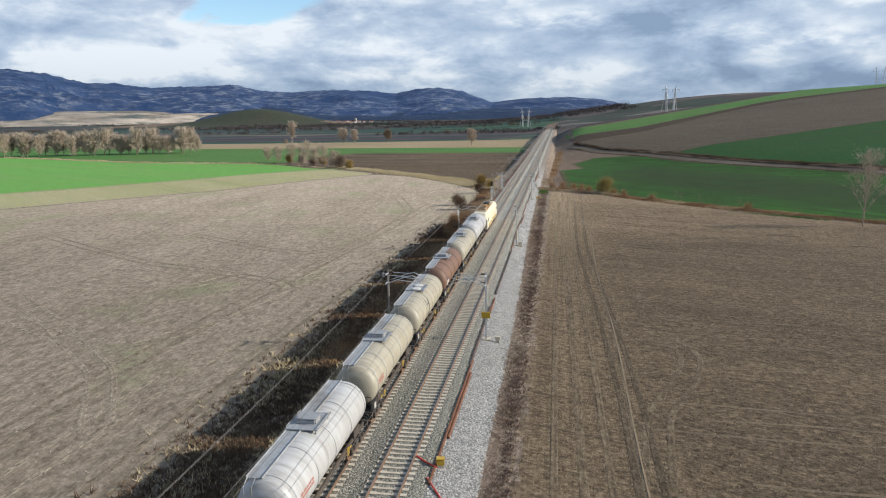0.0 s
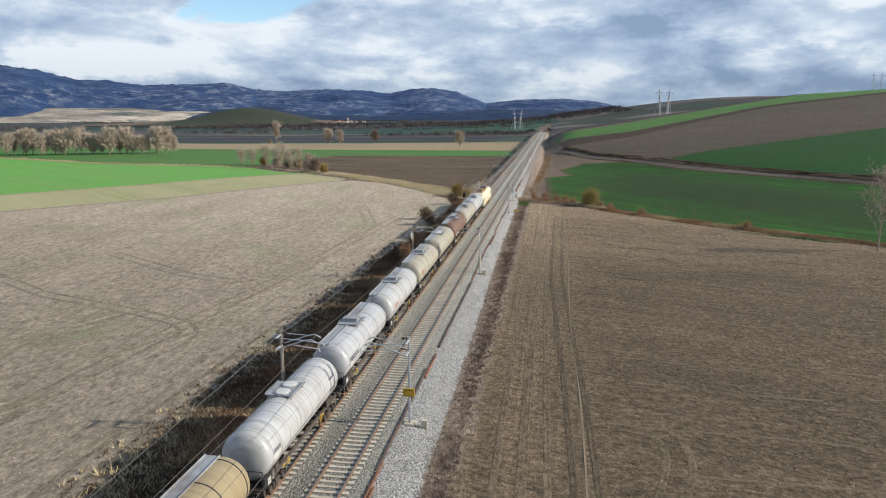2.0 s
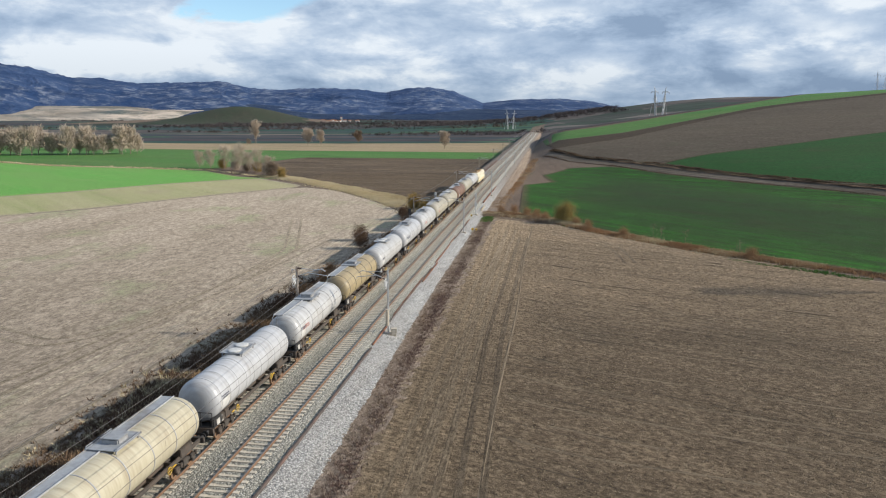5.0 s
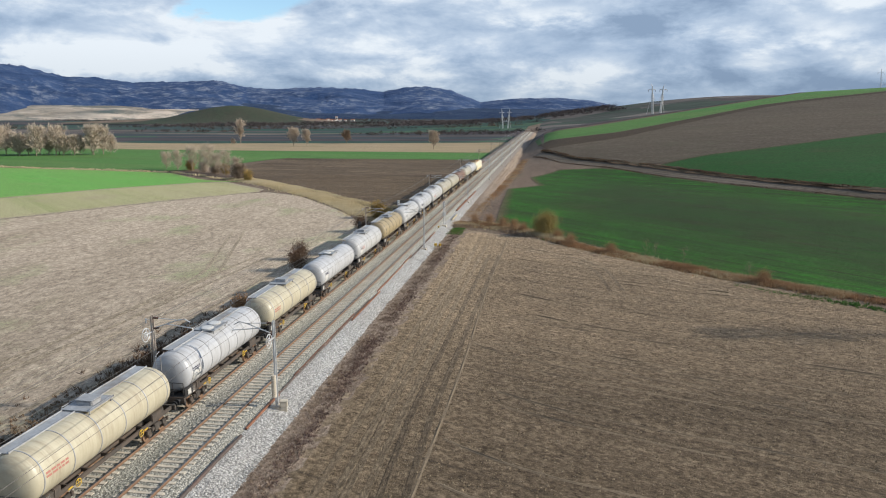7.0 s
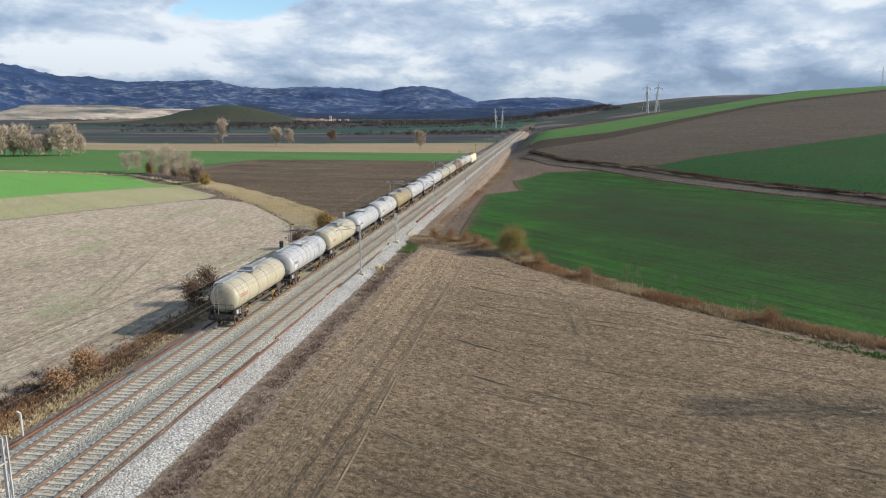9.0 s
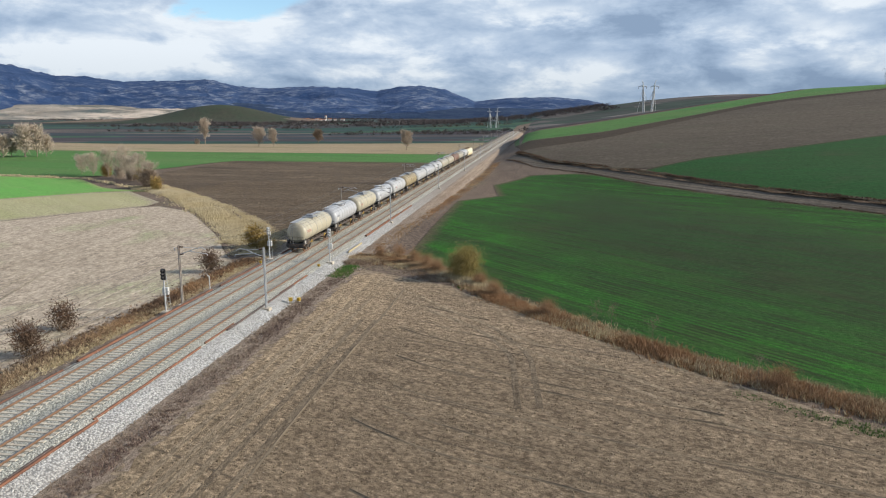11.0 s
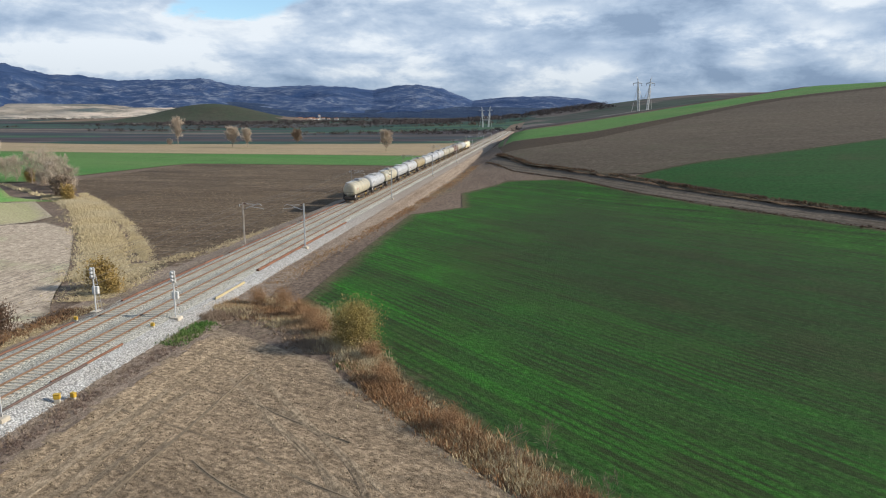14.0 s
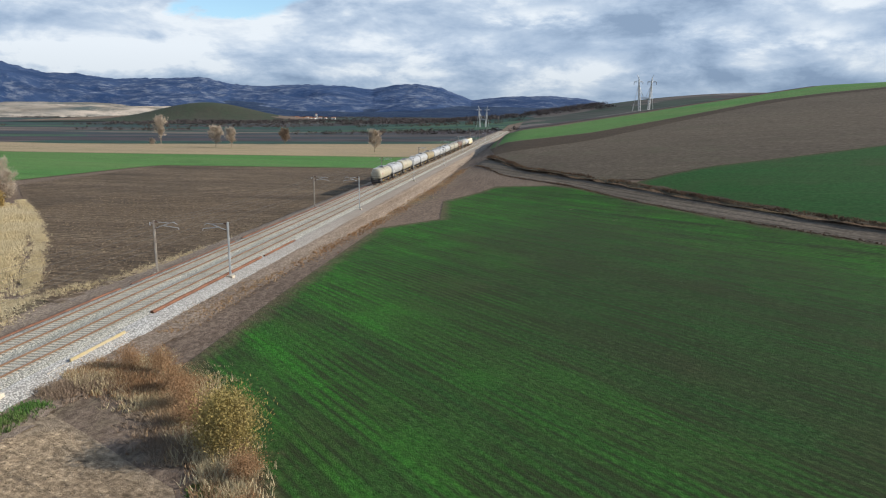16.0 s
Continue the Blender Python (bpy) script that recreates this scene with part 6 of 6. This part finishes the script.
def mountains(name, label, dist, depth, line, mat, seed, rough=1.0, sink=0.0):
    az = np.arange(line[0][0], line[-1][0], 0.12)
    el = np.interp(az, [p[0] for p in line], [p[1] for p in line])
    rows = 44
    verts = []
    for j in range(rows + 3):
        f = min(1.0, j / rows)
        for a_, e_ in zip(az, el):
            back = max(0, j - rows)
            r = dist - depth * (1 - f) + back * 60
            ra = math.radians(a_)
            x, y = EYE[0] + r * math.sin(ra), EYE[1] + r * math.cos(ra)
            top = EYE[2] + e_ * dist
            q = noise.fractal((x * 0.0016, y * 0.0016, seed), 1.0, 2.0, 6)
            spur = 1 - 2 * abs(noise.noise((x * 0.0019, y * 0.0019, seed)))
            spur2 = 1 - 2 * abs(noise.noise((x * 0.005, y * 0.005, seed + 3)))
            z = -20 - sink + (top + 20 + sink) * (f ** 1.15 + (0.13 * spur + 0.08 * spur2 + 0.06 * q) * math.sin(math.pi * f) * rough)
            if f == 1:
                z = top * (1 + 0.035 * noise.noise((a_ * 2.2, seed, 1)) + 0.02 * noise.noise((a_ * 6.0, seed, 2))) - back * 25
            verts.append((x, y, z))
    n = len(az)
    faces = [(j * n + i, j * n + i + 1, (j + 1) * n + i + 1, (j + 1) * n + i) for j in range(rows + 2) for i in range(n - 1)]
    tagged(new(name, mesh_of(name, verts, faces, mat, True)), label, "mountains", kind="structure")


# blue of distance haze is mixed into the wood and rock colours
mountains("backdrop_mountains", "hazy blue wooded mountains with pale rocky crests", 4300, 1500, SKYLINE, rock_mat("hazed_wooded_rock", (0.018, 0.046, 0.120), (0.044, 0.080, 0.170), (0.235, 0.265, 0.325), 0.49, 0.64), 3.3)
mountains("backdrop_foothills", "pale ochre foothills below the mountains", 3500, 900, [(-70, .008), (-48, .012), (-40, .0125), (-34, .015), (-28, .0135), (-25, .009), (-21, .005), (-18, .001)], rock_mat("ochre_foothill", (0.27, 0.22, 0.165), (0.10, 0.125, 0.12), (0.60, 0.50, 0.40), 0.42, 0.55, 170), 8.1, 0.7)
# ridge tones blued the same way, haze painted into the material
mountains("backdrop_ridge", "dark haze-blue wooded ridge in the middle distance", 3300, 700, [(-30, .002), (-28, .009), (-25, .0125), (-22, .010), (-19, .003), (-12, .004), (-8, .006), (-4, .005), (0, .004), (4, .002), (6, .0)], rock_mat("hazed_wood_ridge", (0.014, 0.034, 0.082), (0.034, 0.058, 0.11), (0.14, 0.15, 0.18), 0.55, 0.68, 40), 5.7, 0.9)


def house(x, y, w, d, h, rz, label, tower=False):
    z = float(land(x, y))
    o = thing("church_tower" if tower else "village_house", label, "church" if tower else "house", (x, y, z), rz, group="village in the valley")
    part("wall", boxes((-w / 2, w / 2, -d / 2, d / 2, -0.5, h)), WALLW, o)
    bm = bmesh.new()
    a_ = [bm.verts.new(p) for p in ((-w / 2 - .4, -d / 2 - .4, h), (w / 2 + .4, -d / 2 - .4, h), (w / 2 + .4, d / 2 + .4, h), (-w / 2 - .4, d / 2 + .4, h), (-w / 2 - .4, 0, h + d * 0.28), (w / 2 + .4, 0, h + d * 0.28))]
    for q in ((0, 1, 5, 4), (2, 3, 4, 5), (0, 4, 3), (1, 2, 5), (3, 2, 1, 0)):
        bm.faces.new([a_[i] for i in q])
    part("roof", bm, TILE, o)
    for k in (-1, 0, 1):
        part("window", boxes((k * w / 4 - 0.5, k * w / 4 + 0.5, -d / 2 - 0.03, -d / 2 + 0.1, h * 0.45, h * 0.7)), GLASS, o)


rv = random.Random(5)
for k in range(16):
    house(-590 + rv.uniform(-50, 50), 2060 + rv.uniform(-40, 40), rv.uniform(6, 11), rv.uniform(5, 8), rv.uniform(3.5, 6), rv.uniform(-20, 20), "whitewashed village house with a clay tile roof")
house(-580, 2050, 5, 5, 14, 5, "pale village church tower above the houses", True)
for k in range(12):
    house(-1010 + rv.uniform(-80, 80), 1950 + rv.uniform(-40, 40), rv.uniform(6, 11), rv.uniform(5, 8), rv.uniform(3.5, 6), rv.uniform(-20, 20), "pale stone village house below the hill")


# ---- loose stones, clods and seedlings ----
def lumps(name, pts, lo, hi, mat, label, category, seed, flat=0.6):
    """Irregular lumps strewn on the ground, their undersides sunk in it."""
    rng = np.random.default_rng(seed)
    n = len(pts)
    s = rng.uniform(lo, hi, n) * rng.uniform(0.6, 1.3, n)
    base = np.array([(1, 0, -0.2), (0, 1, -0.2), (-1, 0, -0.2), (0, -1, -0.2), (0, 0, 1)], float)
    V = base[None] * s[:, None, None] * rng.uniform(0.55, 1.35, (n, 5, 1)) * np.array((1, 1, flat))
    a_ = rng.uniform(0, 6.28, n)
    c, q = np.cos(a_)[:, None], np.sin(a_)[:, None]
    V = np.stack([V[..., 0] * c - V[..., 1] * q, V[..., 0] * q + V[..., 1] * c, V[..., 2]], -1) + np.array(pts)[:, None]
    V = V.reshape(-1, 3)
    F = np.array([(0, 1, 4), (1, 2, 4), (2, 3, 4), (3, 0, 4)])
    faces = (F[None] + 5 * np.arange(n)[:, None, None]).reshape(-1, 3).tolist()
    tagged(new(name, mesh_of(name, V, faces, mat)), label, category, kind="stuff")


def island_mat(name, c1, c2, rough=0.95):
    m, nt, b = shader(name, rough)
    g = nt.nodes.new("ShaderNodeNewGeometry").outputs["Random Per Island"]
    nt.links.new(mixed(nt, g, c1, c2), b.inputs["Base Color"])
    return m


rg = np.random.default_rng(77)


def scatter(n, x0, x1, y0, y1, keep=None, z=None):
    p = np.c_[rg.uniform(x0, x1, n), rg.uniform(y0, y1, n)]
    if keep is not None:
        p = p[keep(p)]
    return np.c_[p, (land(p[:, 0], p[:, 1]) if z is None else z(p)) + 0.0]


def in_right_field(p):
    d = resample(DITCH0, 200)
    return p[:, 1] < np.interp(p[:, 0], d[:, 0], d[:, 1]) - 1.0


lumps("soil_clods", scatter(80000, 9.2, 75, 35, 199, in_right_field), 0.035, 0.115, island_mat("clod_soil", (0.12, 0.088, 0.055), (0.28, 0.215, 0.14)), "dry soil clods and stones on the tilled field", "clods", 5)
lumps("soil_clods", scatter(22000, -60, -9.8, 35, 200, lambda p: p[:, 1] < 208 + (p[:, 0] + 10) * -1.0), 0.04, 0.11, island_mat("pale_clod", (0.20, 0.155, 0.12), (0.36, 0.30, 0.24)), "dry pale clods on the tilled field", "clods", 6)


lumps("soil_clods", scatter(16000, -70, -9.5, 228, 330, lambda p: p[:, 1] > 226 + (-10 - p[:, 0]) * 1.12), 0.08, 0.22, island_mat("ploughed_clod", (0.07, 0.052, 0.035), (0.24, 0.18, 0.12)), "heavy turned clods on the ploughed field", "clods", 9)


def furrows():
    """Turned-over ridges where the plough was set in, fanning out from the headland."""
    rnd = random.Random(9)
    verts, faces = [], []

    def run(pts):
        prof = ((-0.13, 0.004), (-0.05, 0.03), (0.0, 0.085), (0.06, 0.03), (0.13, 0.004))
        start = len(verts)
        for i, (x, y) in enumerate(pts):
            a_, c_ = pts[max(0, i - 1)], pts[min(len(pts) - 1, i + 1)]
            d = math.hypot(c_[0] - a_[0], c_[1] - a_[1])
            nx, ny = -(c_[1] - a_[1]) / d, (c_[0] - a_[0]) / d
            k = 0.45 + 1.1 * noise.noise((x * 0.3, y * 0.3, 4))
            for o, h in prof:
                verts.append((x + nx * o, y + ny * o, float(land(x, y)) + 0.004 + h * max(-0.35, k)))
        n = len(prof)
        for i in range(len(pts) - 1):
            for j in range(n - 1):
                p = start + i * n + j
                faces.append((p, p + n, p + n + 1, p + 1))
    run([(16.9 + 0.15 * math.sin(y * 0.11), y) for y in np.arange(-30, 192, 1.2)])
    d = resample(DITCH0, 200)
    y0 = 30.0
    while y0 < 188:
        g = float(smooth(55, 150, y0))
        pts = []
        far = rnd.uniform(8, 55)
        for x in np.arange(17.3 + rnd.uniform(0, 6), 17.3 + far, 0.9):
            u = x - 17
            y = y0 - g * (4.6 * (1 - math.exp(-u / 6)) + 0.34 * u) - (1 - g) * 0.05 * u + 0.15 * math.sin(x * 0.4 + y0)
            if y > np.interp(x, d[:, 0], d[:, 1]) - 2:
                break
            pts.append((x, y))
        if len(pts) > 4:
            run(pts)
        y0 += rnd.choice((2.2, 3.4, 5.0, 7.5)) * rnd.uniform(0.8, 1.2)
    me = mesh_of("plough_furrows", verts, faces, plain("furrow_soil", (0.22, 0.168, 0.112), (0.14, 0.107, 0.072), 4, 0.95, 0, 0.6))
    if sum(p.normal.z for p in me.polygons) < 0:
        me.flip_normals()
    tagged(new("plough_furrows", me), "dark plough ridges across the tilled field", "furrows", kind="stuff")


furrows()


def wheel_track(way, mat, label, gauge=1.9, w=0.34, h=0.05, seed=0):
    """A pair of tyre ruts: low crumbled berms either side of a pressed strip, along a smooth way."""
    pts = resample(way, max(8, int(sum(math.dist(a_, c_) for a_, c_ in zip(way, way[1:])) / 1.0)))
    for k in range(6):
        pts[1:-1] = (pts[:-2] + 2 * pts[1:-1] + pts[2:]) / 4
    d = np.gradient(pts, axis=0)
    d /= np.hypot(d[:, 0], d[:, 1])[:, None]
    nrm = np.c_[-d[:, 1], d[:, 0]]
    prof = ((-0.75, -0.03), (-0.5, 0.9), (-0.28, 0.3), (0.0, 0.18), (0.28, 0.3), (0.5, 0.9), (0.75, -0.03))
    t = thing("wheel_track", label, "wheel track", kind="structure")
    for s in (-1, 1):
        verts = []
        for i, (p, q) in enumerate(zip(pts, nrm)):
            fade = min(1.0, i / 5, (len(pts) - 1 - i) / 5)
            for o, z in prof:
                x, y = p + q * (s * gauge / 2 + o * w)
                k = 0.55 + 0.9 * noise.noise((x * 0.5, y * 0.5, seed))
                verts.append((x, y, float(land(x, y)) + 0.008 + h * (z * max(0.0, k) if z > 0 else z) * fade - 0.02 * (1 - fade)))
        n = len(prof)
        faces = [(i * n + j, i * n + j + 1, (i + 1) * n + j + 1, (i + 1) * n + j) for i in range(len(pts) - 1) for j in range(n - 1)]
        me = mesh_of("rut", verts, faces, mat, True)
        if sum(f.normal.z for f in me.polygons) < 0:
            me.flip_normals()
        part("rut", me, None, t)


# ruts carry the same painted sunlight as the fields around them
RUT_PALE = field_mat("pressed_pale_soil", (0.35, 0.297, 0.222), (0.26, 0.216, 0.155), (0.4, 0.34, 0.26), 0, 0.45, 0.5, 6, None, 0.6, 2.4, grit=6.0, grit_amt=0.5, sun_ramp=(70, 190, 0.86, 1.45))
RUT_DARK = field_mat("damp_rut_soil", (0.2, 0.165, 0.118), (0.25, 0.208, 0.15), (0.3, 0.25, 0.185), 0, 0.45, 0.5, 6, None, 0.6, 2.4, grit=6.0, grit_amt=0.5, sun_ramp=(70, 190, 0.86, 1.45))
RUT_BROWN = field_mat("pressed_brown_soil", (0.225, 0.172, 0.113), (0.165, 0.127, 0.084), (0.265, 0.205, 0.138), 0, 0.45, 0.5, 6, None, 0.6, 2.4, grit=6.0, grit_amt=0.5, sun_ramp=(110, 190, 0.76, 1.5))
RUT_DEEP = field_mat("turned_brown_soil", (0.15, 0.115, 0.077), (0.115, 0.088, 0.06), (0.2, 0.155, 0.105), 0, 0.45, 0.5, 6, None, 0.6, 2.4, grit=6.0, grit_amt=0.5, sun_ramp=(110, 190, 0.76, 1.5))
for k, (way, mat, g) in enumerate((
        ([(-89, 124.5), (-67, 110), (-49, 99.3), (-32, 93.2), (-24.4, 89.6), (-22, 86), (-22.3, 81.6)], RUT_DARK, 1.7),
        ([(-51, 71.7), (-35.3, 62.9), (-28.5, 62.4), (-26.8, 68), (-24, 80), (-20, 104), (-17, 140)], RUT_PALE, 2.0),
        ([(-21.9, 20), (-21.2, 52), (-19.4, 77), (-18.4, 106), (-15.5, 150), (-15, 190)], RUT_PALE, 2.2),
        ([(-26.9, 20), (-26.7, 55), (-25.4, 80), (-22, 120), (-19, 175)], RUT_DARK, 2.0),
        ([(-15.8, 20), (-15.1, 54), (-13.8, 90), (-12.6, 130), (-12.4, 180)], RUT_DARK, 1.8),
        ([(-61, 83), (-43, 69.6), (-27.6, 56), (-20, 44)], RUT_PALE, 2.0),
        ([(-59, 127), (-38, 113), (-28, 109), (-23.5, 116), (-21, 135), (-22, 160), (-34, 196)], RUT_DARK, 2.0),
        ([(-120, 120), (-80, 95), (-50, 84), (-36, 86), (-30, 100)], RUT_PALE, 2.0))):
    wheel_track(way, mat, "curving tyre ruts across the pale tilled field", g, seed=k)
for k, (way, mat, g) in enumerate((
        ([(12.4, 20), (12.2, 55), (12.0, 108), (11.6, 185)], RUT_BROWN, 1.8),
        ([(14.1, 20), (13.8, 60), (13.2, 100), (12.9, 150), (13.2, 188)], RUT_BROWN, 1.7),
        ([(16.9, 20), (17.1, 55), (16.8, 72), (16.2, 91), (15.3, 118), (15.6, 150), (16.0, 180)], RUT_DEEP, 1.5),
        ([(20.5, 73.3), (23, 69.5), (23.5, 65.9), (21.5, 59), (18.8, 53.6), (17.2, 40)], RUT_BROWN, 1.6),
        ([(15.0, 191), (20, 185.5), (25.9, 178.6), (34, 169.9), (50, 155)], RUT_BROWN, 1.8),
        ([(19.8, 184), (25, 180), (28.7, 175.5), (31.8, 169), (33, 155)], RUT_DEEP, 1.6))):
    wheel_track(way, mat, "long tyre ruts on the stony brown field", g, seed=20 + k)


def shoulder_z(p):
    w = smooth(60, 150, p[:, 1])
    out = np.zeros(len(p))
    for k in range(len(p)):
        xs = [4.15, 4.9 + (4.7 - 4.9) * w[k], 5.8 + (5.2 - 5.8) * w[k], 6.7 + (5.8 - 6.7) * w[k], 7.4 + (6.3 - 7.4) * w[k]]
        out[k] = np.interp(p[k, 0], xs, [-0.35, -0.42, -0.62, -0.86, -1.02])
    return out


lumps("gravel_stones", scatter(42000, 4.2, 7.3, 32, 215, lambda p: p[:, 0] < 7.3 - 1.1 * smooth(60, 150, p[:, 1]), shoulder_z), 0.03, 0.085, island_mat("pale_gravel", (0.25, 0.24, 0.225), (0.56, 0.54, 0.50)), "loose pale gravel stones on the shoulder", "gravel", 7)
lumps("ballast_stones", scatter(30000, -4.2, 4.2, 32, 215, None, lambda p: np.full(len(p), -0.21)), 0.025, 0.06, island_mat("ballast_grain", (0.24, 0.225, 0.19), (0.54, 0.51, 0.43)), "loose grey ballast stones between the sleepers", "ballast", 8)



# ---- sleepers ----
def sleepers():
    near = np.arange(36.0, 216.0, 0.6)
    far = np.r_[np.arange(Y0, 36.0, 0.6), np.arange(216.0, Y1, 0.6)]
    src = SLEEPER_ME
    V = np.array([v.co[:] for v in src.vertices])
    F = [tuple(p.vertices) for p in src.polygons]
    for t in TRACK_OBS:
        for y in near:
            ob = part("sleeper", src, None, t)
            ob.location.y = float(y)
        verts = np.concatenate([V + np.array((0, y, 0)) for y in far])
        faces = [tuple(i + k * len(V) for i in f) for k in range(len(far)) for f in F]
        rest = part("sleepers_beyond", mesh_of("sleepers_beyond", verts, faces, CONCRETE), None, t)
        tagged(rest, kind="stuff")


sleepers()
motions()
